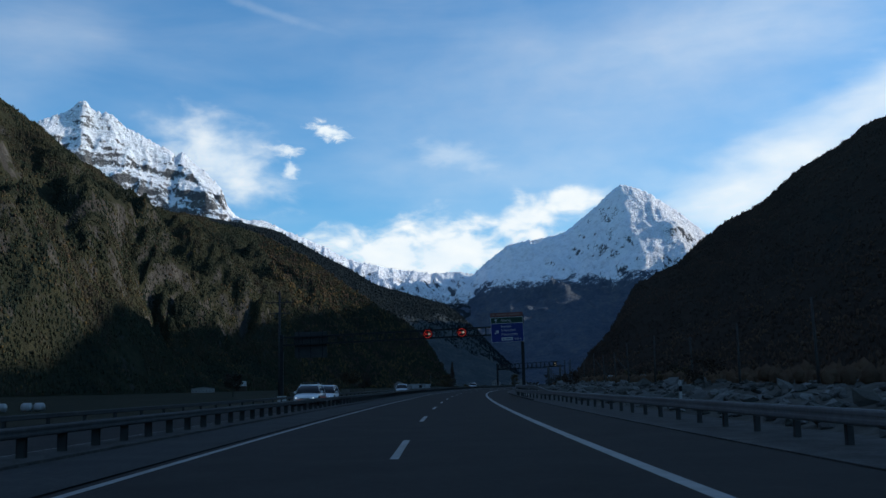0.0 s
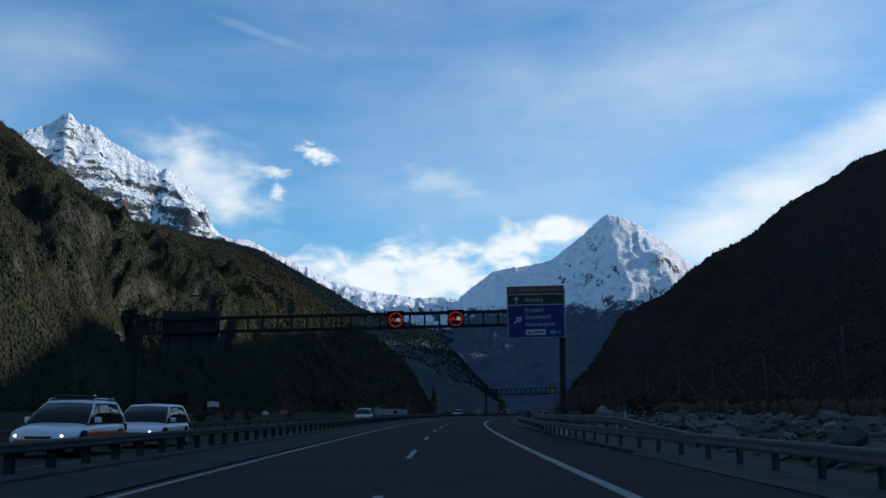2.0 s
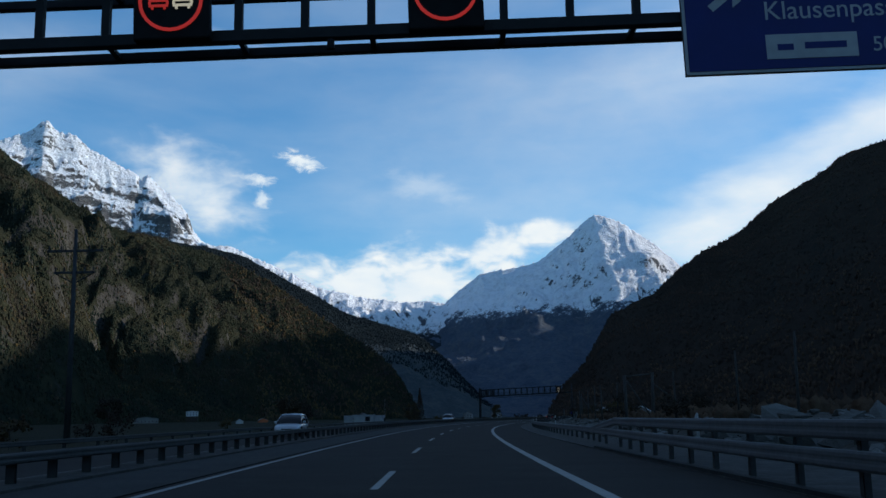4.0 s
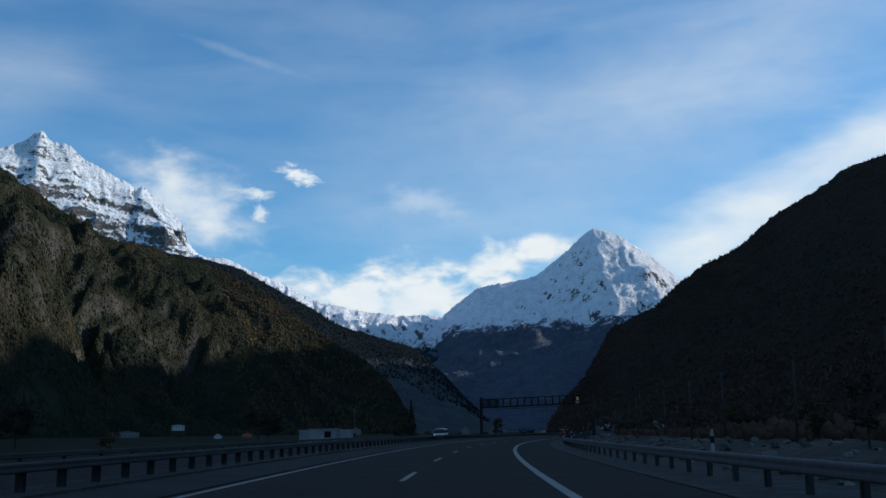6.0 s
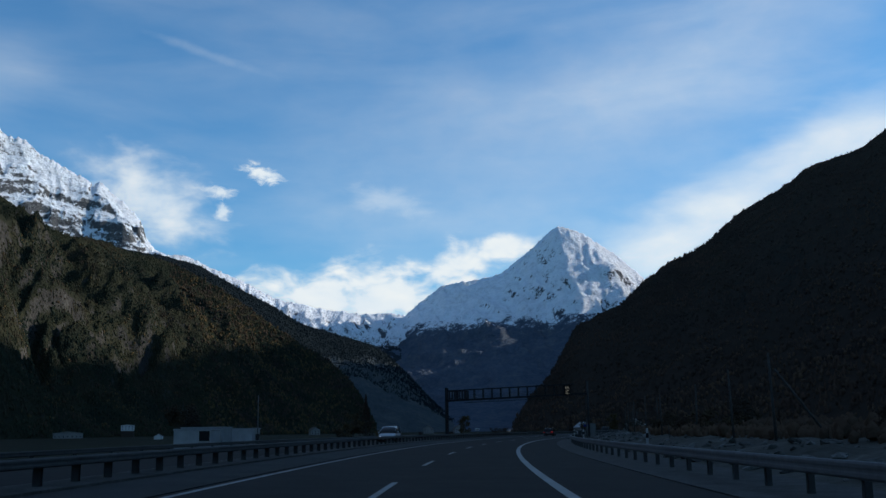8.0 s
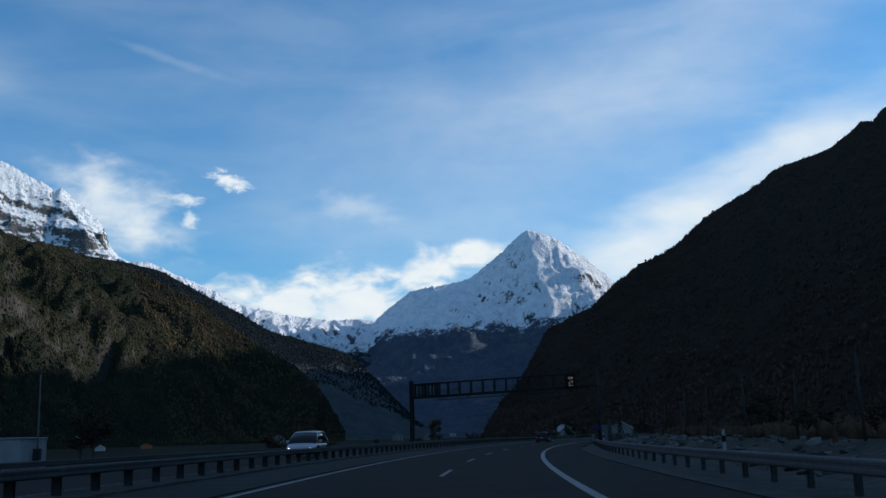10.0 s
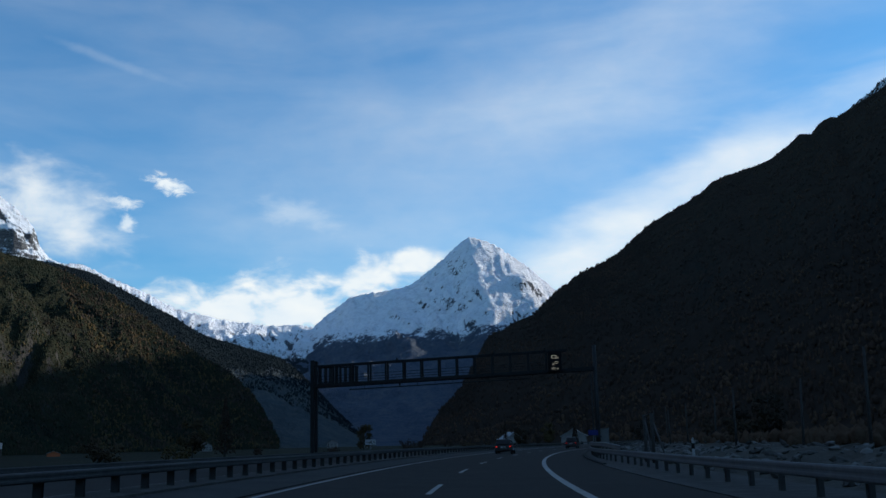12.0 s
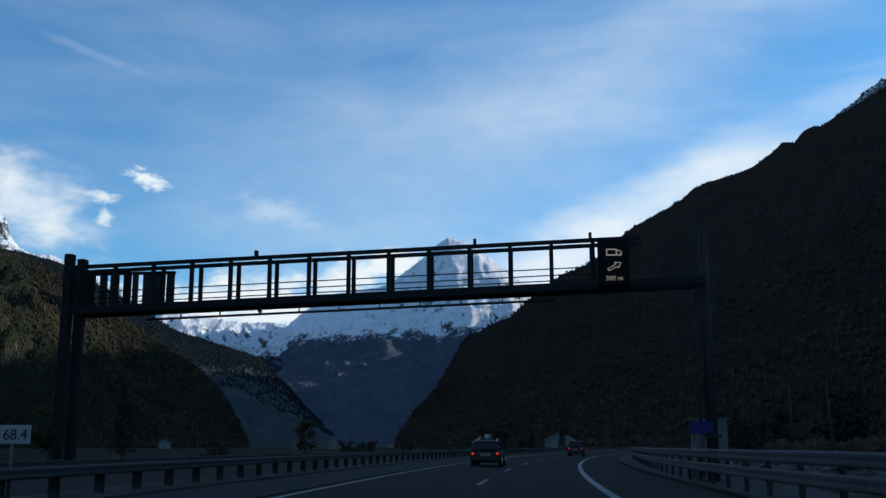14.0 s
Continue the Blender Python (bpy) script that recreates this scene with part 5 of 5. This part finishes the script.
# ---------------------------------------------------------------- buildings
plaster = surface("pale plaster", [(0.16, 0.157, 0.15), (0.21, 0.206, 0.198), (0.27, 0.265, 0.255)], 1.2, 0.9, bump=0.2)
orange_wall = surface("orange painted boards", [(0.42, 0.10, 0.03), (0.52, 0.13, 0.045), (0.6, 0.16, 0.06)], 1.2, 0.85, bump=0.2)
brown_boards = surface("dark barn boards", [(0.03, 0.022, 0.016), (0.05, 0.036, 0.026), (0.08, 0.058, 0.042)], 1.5, 0.95, bump=0.4)
roof_tiles = surface("dark roof tiles", [(0.04, 0.03, 0.028), (0.065, 0.05, 0.045), (0.10, 0.08, 0.07)], 1.5, 0.9, bump=0.5)
sheet_roof = surface("pale sheet roof", [(0.18, 0.185, 0.195), (0.24, 0.245, 0.255), (0.3, 0.305, 0.315)], 1.2, 0.6, bump=0.1)


white_paint = surface("white house paint", [(0.5, 0.5, 0.49), (0.58, 0.58, 0.57), (0.65, 0.65, 0.64)], 1.2, 0.85, bump=0.1)


def house(m, name, label, width, depth, eaves, ridge, wall, roof, floors, bays, group="", category="house"):
    """A gabled house, gable towards -y: walls with thickness, roof slabs with eaves, framed windows, door."""
    h = thing(name, m, label, category, group)
    w, d = width / 2, depth / 2
    for x0, x1, y0, y1, nm in ((-w, w, -d, -d + 0.3, "wall"), (-w, w, d - 0.3, d, "wall"), (-w, -w + 0.3, -d + 0.3, d - 0.3, "wall"), (w - 0.3, w, -d + 0.3, d - 0.3, "wall")):
        boxed(nm, (x0, x1, y0, y1, -0.6, eaves), wall, h, 0.0)
    for y in (-d, d - 0.3):
        bm = bmesh.new()
        vs = [bm.verts.new(p) for p in ((-w, y, eaves), (w, y, eaves), (0, y, ridge))] + [bm.verts.new(p) for p in ((-w, y + 0.3, eaves), (w, y + 0.3, eaves), (0, y + 0.3, ridge))]
        bm.faces.new(vs[:3])
        bm.faces.new(vs[5:2:-1])
        for i in range(3):
            bm.faces.new((vs[i], vs[(i + 1) % 3], vs[3 + (i + 1) % 3], vs[3 + i]))
        bmesh.ops.recalc_face_normals(bm, faces=bm.faces)
        part("gable", bm, wall, h)
    for side in (-1, 1):
        bm = bmesh.new()
        drop = (ridge - eaves) * 0.5 / w
        pts = [(side * (w + 0.5), -d - 0.5, eaves - drop), (side * (w + 0.5), d + 0.5, eaves - drop), (0, d + 0.5, ridge), (0, -d - 0.5, ridge)]
        up = Vector((0, 0, 0.18))
        vs = [bm.verts.new(Vector(p) + Vector((0, 0, 0.02))) for p in pts] + [bm.verts.new(Vector(p) + up) for p in pts]
        for q in ((0, 1, 2, 3), (4, 7, 6, 5), (0, 4, 5, 1), (1, 5, 6, 2), (2, 6, 7, 3), (3, 7, 4, 0)):
            bm.faces.new([vs[i] for i in q])
        bmesh.ops.recalc_face_normals(bm, faces=bm.faces)
        part("roof", bm, roof, h)
    step_z = (eaves - 0.4) / max(1, floors)
    for fl in range(floors):
        for i in range(bays):
            x = -w + width * (i + 0.5) / bays
            z = 0.5 + fl * step_z + 0.3
            wn = boxed("window", (x - 0.5, x + 0.5, -d - 0.03, -d + 0.05, z, z + 1.2), M["white_plastic"], h, 0.0, "white window frame")
            boxed("pane", (x - 0.42, x + 0.42, -d - 0.045, -d - 0.03, z + 0.08, z + 1.12), car_glass, wn, 0.0, "dark pane")
    return h


def at(x, y, z=-1.1, turn=0.0):
    return Matrix.Translation((x, y, z)) @ Matrix.Rotation(radians(turn), 4, "Z")


house(at(-103, 890, -1.1, 12), "timber_house", "orange-red gabled hut among meadows", 7.0, 7, 1.7, 3.0, orange_wall, sheet_roof, 0, 0)
house(at(-94, 716, -1.1, 5), "gabled_house", "small white gabled hut in the meadow", 4.0, 5, 1.3, 2.6, white_paint, sheet_roof, 0, 0, "valley houses")
house(at(-60, 118, -1.0, 65), "barn", "low dark wooden barn with a wide roof", 9, 15, 2.6, 4.4, brown_boards, roof_tiles, 0, 0, "", "barn")
house(at(131, 625, -1.0, -20), "gabled_house", "pale gabled house beyond the bend", 9, 8, 4.0, 6.5, plaster, sheet_roof, 1, 3, "valley houses")
house(at(125, 700, -1.0, 10), "gabled_house", "small white house with a snowy-grey roof by the woods", 8, 8, 3.5, 6.5, plaster, sheet_roof, 1, 2, "valley houses")
slope_house = house(at(-252, 1360, 6.5, 8), "large_house", "large white house with dark windows on the lower slope", 14, 10, 5.4, 6.4, white_paint, sheet_roof, 2, 4)
boxed("foundation", (-6.9, 6.9, -4.9, 4.9, -8.5, -0.6), brown_boards, slope_house, 0.0, "dark foundation on the slope")
house(at(-241, 1084, -1.0, 14), "long_building", "long low pale building on the valley floor", 24, 12, 4.2, 5.8, plaster, sheet_roof, 1, 7)
for hx, hy, ht in ((85, 1310, -10), (110, 1220, 5), (-40, 1300, 15)):
    house(at(hx, hy, -1.0, ht), "gabled_house", "far plastered house with a dark roof on the valley floor", 10, 11, 5.2, 8.4, plaster, roof_tiles, 2, 3, "far houses")


for bx, by in ((-57.0, 134), (-55.6, 134.6), (-52.6, 135.4), (-51.2, 136.1)):
    bale = thing("wrapped_bale", at(bx, by, -1.15, 40 + bx), "white plastic-wrapped round bale on the meadow", "bale", "round bales")
    bm = bmesh.new()
    bmesh.ops.create_cone(bm, cap_ends=True, segments=20, radius1=0.6, radius2=0.6, depth=1.2, matrix=Matrix.Translation((0, 0, 0.62)) @ Matrix.Rotation(radians(90), 4, "Y"))
    bmesh.ops.bevel(bm, geom=[e for e in bm.edges if len(e.link_faces) == 2 and abs(e.verts[0].co.x - e.verts[1].co.x) < 1e-3], offset=0.1, segments=3, affect="EDGES")
    part("wrap", bm, M["white_plastic"], bale, smooth=True)


def cabin(m, label, length, height, wall, windows):
    c = thing("site_cabin", m, label, "cabin", "site cabins")
    boxed("body", (-length / 2, length / 2, -1.2, 1.2, 0.15, height), wall, c, 0.04)
    boxed("roof", (-length / 2 - 0.04, length / 2 + 0.04, -1.24, 1.24, height, height + 0.09), sheet_roof, c, 0.02)
    for q in (-length / 2 + 0.3, length / 2 - 0.3):
        boxed("skid", (q - 0.12, q + 0.12, -1.1, 1.1, -0.5, 0.15), M["concrete"], c, 0.0)
    for q in windows:
        wn = boxed("window", (q - 0.45, q + 0.45, -1.235, -1.19, 1.1, 1.95), M["white_plastic"], c, 0.0)
        boxed("pane", (q - 0.38, q + 0.38, -1.25, -1.235, 1.17, 1.88), car_glass, wn, 0.0)
    n = max(3, int(length / 0.5))
    for i in range(1, n):
        q = -length / 2 + length * i / n
        boxed("rib", (q - 0.02, q + 0.02, -1.215, -1.2, 0.2, height - 0.05), wall, c, 0.0)


grey_wall = surface("grey steel cabin wall", [(0.16, 0.17, 0.18), (0.22, 0.23, 0.24), (0.27, 0.28, 0.29)], 1.5, 0.6, bump=0.1)
white_wall = surface("white steel cabin wall", [(0.22, 0.225, 0.23), (0.28, 0.285, 0.29), (0.34, 0.345, 0.35)], 1.5, 0.5, bump=0.1)
cabin(stand(251.0, -19.5, -0.7), "white site container beside the opposite carriageway", 2.7, 1.9, white_wall, (0.9,))
cabin(stand(256.0, -20.5, -0.7), "grey site cabin with a dark window", 3.3, 2.1, grey_wall, (-0.8, 0.6))
cabin(stand(262.0, -19.6, -0.7), "white site container with a flat roof", 2.5, 2.0, white_wall, ())
cabin(stand(262.5, -23.6, -0.7), "pale grey site container on skids", 3.2, 2.0, grey_wall, (0.5,))
mast = thing("mast", stand(262, -18.2, -0.8), "slim grey mast beside the site cabins", "mast")
barred("pole", (0, 0, -0.4), (0, 0, 4.9), 0.05, M["zinc"], mast, 8, "", 0.03)
boxed("box", (-0.15, 0.15, -0.1, 0.1, 1.2, 1.7), M["gantry_grey"], mast, 0.01)

# ---------------------------------------------------------------- roadside trees and bushes


def leafy(m, name, label, height, spread, clumps, material, seed, group, conifer=False):
    """A tree with a tapered trunk, limbs and a crown of many small leaf clumps."""
    rnd = random.Random(seed)
    t = thing(name, m, label, "tree", group)
    bm = bmesh.new()
    bar(bm, (0, 0, -0.4), (rnd.uniform(-0.1, 0.1), 0, height * 0.9), height * 0.022, 7, height * 0.004)
    tips = []
    for i in range(14):
        z = height * rnd.uniform(0.2, 0.85)
        a = rnd.uniform(0, 6.283)
        r = spread * ((1 - z / height) if conifer else (0.5 + 0.5 * math.sin(3.14 * z / height))) * rnd.uniform(0.6, 1.0)
        tip = Vector((r * math.cos(a), r * math.sin(a), z + (-0.05 if conifer else 0.25) * r))
        bar(bm, (0, 0, z), tip, height * 0.007, 5, height * 0.002)
        tips.append((Vector((0, 0, z)), tip))
    part("trunk", bm, M["wood"], t)
    vs, fs = [], []
    for i in range(clumps):
        if conifer:
            z = height * rnd.uniform(0.1, 1.0)
            a = rnd.uniform(0, 6.283)
            r = spread * (1 - z / height) * math.sqrt(rnd.random())
            c = Vector((r * math.cos(a), r * math.sin(a), z - 0.15 * r))
        else:
            a0, b0 = rnd.choice(tips)
            c = a0.lerp(b0, rnd.uniform(0.5, 1.15)) + Vector((rnd.gauss(0, 1), rnd.gauss(0, 1), rnd.gauss(0, 1))) * spread * 0.13
        s = spread * rnd.uniform(0.05, 0.12)
        k = len(vs)
        e = Euler((rnd.uniform(0, 6), rnd.uniform(0, 6), rnd.uniform(0, 6))).to_matrix()
        for p in ((1, 0, 0), (-0.5, 0.87, 0), (-0.5, -0.87, 0), (0, 0, 0.9), (0.2, 0.1, -0.8)):
            vs.append(c + e @ (Vector(p) * s * rnd.uniform(0.7, 1.3)))
        fs += [(k, k + 1, k + 3), (k + 1, k + 2, k + 3), (k + 2, k, k + 3), (k + 1, k, k + 4), (k + 2, k + 1, k + 4), (k, k + 2, k + 4)]
    ob = new("crown", mesh_of("crown", vs, fs, material))
    ob.parent = t
    return t


rnd = random.Random(8)
for i, (s, u, h, con) in enumerate([(520, -30, 7, True), (530, -24, 3.6, False), (560, -36, 7, False), (600, -28, 9, True), (640, -45, 9, False), (480, -52, 7, False), (420, -60, 7, False), (460, -75, 13, True),
                                   (360, -70, 8, False), (400, -95, 11, False), (300, -90, 9, False), (560, 24, 8, False), (590, 30, 10, True), (520, 28, 7, False), (480, 30, 8, False), (440, 33, 10, False)]):
    leafy(Matrix.Translation(spot(s, u, -1.1)), "conifer_tree" if con else "broadleaf_tree", "dark green spruce standing on the valley floor" if con else "brown half-bare tree at the edge of the meadow", h, h * (0.2 if con else 0.36), 700, M["conifer_dark"] if con else M["bare"], 40 + i, "valley trees", con)
for i in range(26):
    s = rnd.uniform(10, 420)
    leafy(stand(s, rnd.uniform(12.5, 20), 0.8, rnd.uniform(0, 360)), "bush", "low brown winter bush on the stony bank", rnd.uniform(1.0, 2.2), rnd.uniform(0.7, 1.3), 220, M["bare"] if i % 3 else M["conifer_dark"], 90 + i, "bank bushes")
for i in range(16):
    s = rnd.uniform(60, 520)
    leafy(stand(s, -rnd.uniform(19, 34), -0.8, rnd.uniform(0, 360)), "bush", "low dark hedge bush beside the opposite carriageway", rnd.uniform(1.2, 2.6), rnd.uniform(0.9, 1.8), 260, M["bare"] if i % 2 else M["conifer_dark"], 140 + i, "meadow bushes")

# ---------------------------------------------------------------- woods on the mountainsides


def woods(name, grid, count, height, material, label, seed, v_range=(0.0, 1.0), f_range=(0.0, 1.0), steep=1.35, keep=None, round_share=0.3, z_top=1e9):
    """Many small trees scattered on a mountainside, one mesh: cones with a ragged skirt, and round crowns."""
    rng = np.random.default_rng(seed)
    nu, nv = grid.shape[:2]
    du = np.linalg.norm(np.diff(grid, axis=0), axis=2)[:, :-1]
    dv = np.linalg.norm(np.diff(grid, axis=1), axis=2)[:-1, :]
    area = du * dv
    fi, vj = np.meshgrid(np.arange(nu - 1) / (nu - 1), np.arange(nv - 1) / (nv - 1), indexing="ij")
    area = area * (fi >= f_range[0]) * (fi <= f_range[1]) * (vj >= v_range[0]) * (vj <= v_range[1])
    rise_v = np.abs(np.diff(grid[:, :, 2], axis=1))[:-1, :] / np.maximum(1e-3, np.linalg.norm(np.diff(grid[:, :, :2], axis=1), axis=2)[:-1, :])
    area = area * np.where(rise_v > steep, 0.3, 1.0)
    flat_ix = rng.choice(area.size, size=count, p=(area / area.sum()).ravel())
    a, b = np.unravel_index(flat_ix, area.shape)
    p, q = rng.random(count)[:, None], rng.random(count)[:, None]
    pos = grid[a, b] * (1 - p) * (1 - q) + grid[a + 1, b] * p * (1 - q) + grid[a, b + 1] * (1 - p) * q + grid[a + 1, b + 1] * p * q
    patch = np.array([noise.fractal(Vector(x) / 130.0 + Vector((seed, 0, 0)), 1.0, 2.0, 3) for x in pos])
    sel = pos[:, 2] < z_top
    if keep:
        sel &= (patch > keep[0]) & (patch < keep[1])
    pos, patch = pos[sel], patch[sel]
    n = len(pos)
    hgt = height * rng.uniform(0.55, 1.25, n)
    rad = hgt * rng.uniform(0.17, 0.27, n)
    rounds = rng.random(n) < round_share
    ang = np.arange(5) * math.pi * 0.4
    ringx, ringy = np.cos(ang), np.sin(ang)
    V = np.zeros((n, 11, 3))
    turn = rng.uniform(0, 6.28, n)[:, None]
    jit = rng.uniform(0.55, 1.45, (n, 10))
    cx, sy = np.cos(ang[None] + turn), np.sin(ang[None] + turn)
    r1 = np.where(rounds, rad * 1.25, rad)[:, None]
    V[:, 0:5, 0], V[:, 0:5, 1] = cx * r1 * jit[:, :5], sy * r1 * jit[:, :5]
    V[:, 0:5, 2] = np.where(rounds, 0.2, 0.08)[:, None] * hgt[:, None] * jit[:, :5]
    r2 = np.where(rounds, rad * 1.35, rad * 0.62)[:, None]
    V[:, 5:10, 0], V[:, 5:10, 1] = cx * r2 * jit[:, 5:], sy * r2 * jit[:, 5:]
    V[:, 5:10, 2] = np.where(rounds, 0.58, 0.45)[:, None] * hgt[:, None] * (0.75 + 0.25 * jit[:, 5:])
    V[:, 10, 2] = np.where(rounds, 0.92, 1.0) * hgt
    V += pos[:, None, :]
    F = []
    for i in range(5):
        j = (i + 1) % 5
        F += [(i, j, 5 + j), (i, 5 + j, 5 + i), (5 + i, 5 + j, 10)]
    F = np.array(F)
    faces = (F[None] + (np.arange(n) * 11)[:, None, None]).reshape(-1, 3)
    me = bpy.data.meshes.new(name)
    me.vertices.add(n * 11)
    me.vertices.foreach_set("co", V.reshape(-1))
    me.loops.add(len(faces) * 3)
    me.loops.foreach_set("vertex_index", faces.reshape(-1))
    me.polygons.add(len(faces))
    me.polygons.foreach_set("loop_start", np.arange(len(faces)) * 3)
    me.update()
    me.validate()
    me.polygons.foreach_set("use_smooth", [True] * len(me.polygons))
    me.materials.append(material)
    return tagged(new(name, me), label, "woods", kind="stuff")


woods("woods_left", grid_left, 84000, 4.9, M["conifer"], "dense mixed conifer woods on the sunny mountainside", 3, (0.0, 1.0), (0.0, 0.40), 2.2, (-0.6, 9), 0.12)
woods("woods_left_autumn", grid_left, 16000, 4.4, M["bare"], "rust-brown autumn woods in patches on the mountainside", 4, (0.0, 1.0), (0.0, 0.40), 2.2, (-9, 0.0), 0.35)
woods("woods_left_rust", grid_left, 4000, 6.8, M["bare"], "rust-brown autumn woods on the far end of the mountainside", 14, (0.0, 1.0), (0.0, 0.15), 4.0, None, 0.5)
woods("woods_right", grid_right, 40000, 7.5, M["conifer_dark"], "dark conifer woods on the shaded mountainside", 5, (0.02, 1.0), (0.0, 0.66), 1.6, None, 0.2)
woods("woods_right_autumn", grid_right, 9000, 6.0, M["bare_dark"], "brown leafless woods low on the shaded mountainside", 9, (0.0, 0.4), (0.0, 0.7), 1.6, (-9, 0.25), 0.85)

woods("woods_side_ridge", grid_mid, 8000, 8.0, M["ridge_woods"], "woods on the side ridge, coloured dark for shade", 41, (0.5, 1.0), (0.15, 0.9), 9.0, None, 0.1)

# ---------------------------------------------------------------- stony bank beside the road
BANK_U = [9.4, 10.4, 11.8, 13.4, 15.0, 17.5, 22.0, 32.0, 60.0, 110.0]
BANK_Z = [0.05, 0.30, 0.80, 1.15, 1.30, 1.25, 1.1, 0.7, -0.2, -1.15]


def bank_height(s, u):
    z = float(np.interp(u, BANK_U, BANK_Z))
    g = min(1.0, max(0.0, (u - 9.4) / 2.0))
    return z * float(np.interp(s, [-120, 20, 120, 150, 250, 300, 420, 600], [0.5, 0.7, 0.95, 0.6, 0.5, 0.65, 0.55, 0.3])) + g * 0.22 * noise.fractal(Vector((s * 0.35, u * 0.6, 4.0)), 1.0, 2.0, 4)


us = []
for a, b in zip(BANK_U, BANK_U[1:]):
    k = 3 if a < 16 else 2
    us += [a + (b - a) * i / k for i in range(k)]
us.append(BANK_U[-1])
bs = np.arange(-60, 640, 1.2)
bv = [spot(s, u, bank_height(s, u)) for s in bs for u in us]
bf = [(i * len(us) + j, i * len(us) + j + 1, (i + 1) * len(us) + j + 1, (i + 1) * len(us) + j) for i in range(len(bs) - 1) for j in range(len(us) - 1)]
bank = tagged(new("bank", mesh_of("bank", bv, bf, M["soil"], True)), "low stony bank of soil and pale rubble beside the motorway", "bank", kind="structure")


def stone_mesh(seed):
    rnd2 = random.Random(seed)
    bm = bmesh.new()
    bmesh.ops.create_icosphere(bm, subdivisions=1, radius=0.5)
    for v in bm.verts:
        v.co *= rnd2.uniform(0.62, 1.22)
        v.co.z = max(-0.3, min(0.26, v.co.z * 0.6 + 0.12 * v.co.y))
        v.co.x *= 1.35
    me = bpy.data.meshes.new("stone")
    bm.to_mesh(me)
    bm.free()
    me.materials.append(M["stone"])
    return me


stones = [stone_mesh(i) for i in range(10)]
rnd = random.Random(21)
for i in range(300):
    s = rnd.choice((rnd.uniform(18, 128), rnd.uniform(18, 128), rnd.uniform(18, 128), rnd.uniform(140, 345)))
    u = 9.7 + abs(rnd.gauss(0, 1)) * 2.6
    size = (0.35 + 0.95 * rnd.random() ** 1.7) * (1.0 if s < 130 else 0.62)
    ob = new("stone", stones[i % 10])
    ob.parent = bank
    ob.matrix_basis = Matrix.Translation(spot(s, u, bank_height(s, u) + size * 0.04)) @ Euler((rnd.uniform(-0.55, 0.55), rnd.uniform(-0.55, 0.55), rnd.uniform(0, 6.28))).to_matrix().to_4x4() @ Matrix.Diagonal((size, size * rnd.uniform(0.7, 1.1), size, 1))
vs, fs = [], []
for i in range(4200):
    s = rnd.uniform(-20, 420)
    dens = float(np.interp(s, [-20, 20, 125, 150, 250, 300, 350, 420], [0.5, 1, 1, 0.35, 0.3, 0.6, 0.6, 0.2]))
    if rnd.random() > dens:
        continue
    u = 9.5 + abs(rnd.gauss(0, 1)) * 3.2
    size = rnd.uniform(0.12, 0.55)
    src = stones[i % 10]
    m = Matrix.Translation(spot(s, u, bank_height(s, u) + size * 0.08)) @ Euler((rnd.uniform(-0.5, 0.5), rnd.uniform(-0.5, 0.5), rnd.uniform(0, 6.28))).to_matrix().to_4x4() @ Matrix.Diagonal((size, size, size, 1))
    k = len(vs)
    vs += [m @ v.co for v in src.vertices]
    fs += [tuple(k + q for q in f.vertices) for f in src.polygons]
rub = new("rubble", mesh_of("rubble", vs, fs, M["stone_heap"]))
rub.parent = bank
tagged(rub, "scattered smaller pale stones", kind="stuff")

# brown undergrowth on the bank behind the posts
under = np.array([[tuple(spot(s, u, bank_height(s, u) - 0.1)) for u in (14.5, 16, 18, 21, 26, 32, 42, 55, 75, 100)] for s in np.arange(-40, 600, 4.0)])
woods("undergrowth", under, 15000, 0.85, M["bare_dark"], "low brown winter undergrowth behind the stony bank", 31, (0.0, 0.62), (0.0, 1.0), 9.0, None, 0.8)
woods("undergrowth_far", under, 5000, 2.2, M["bare_dark"], "taller brown scrub below the wooded slope", 32, (0.5, 1.0), (0.0, 1.0), 9.0, None, 0.8)
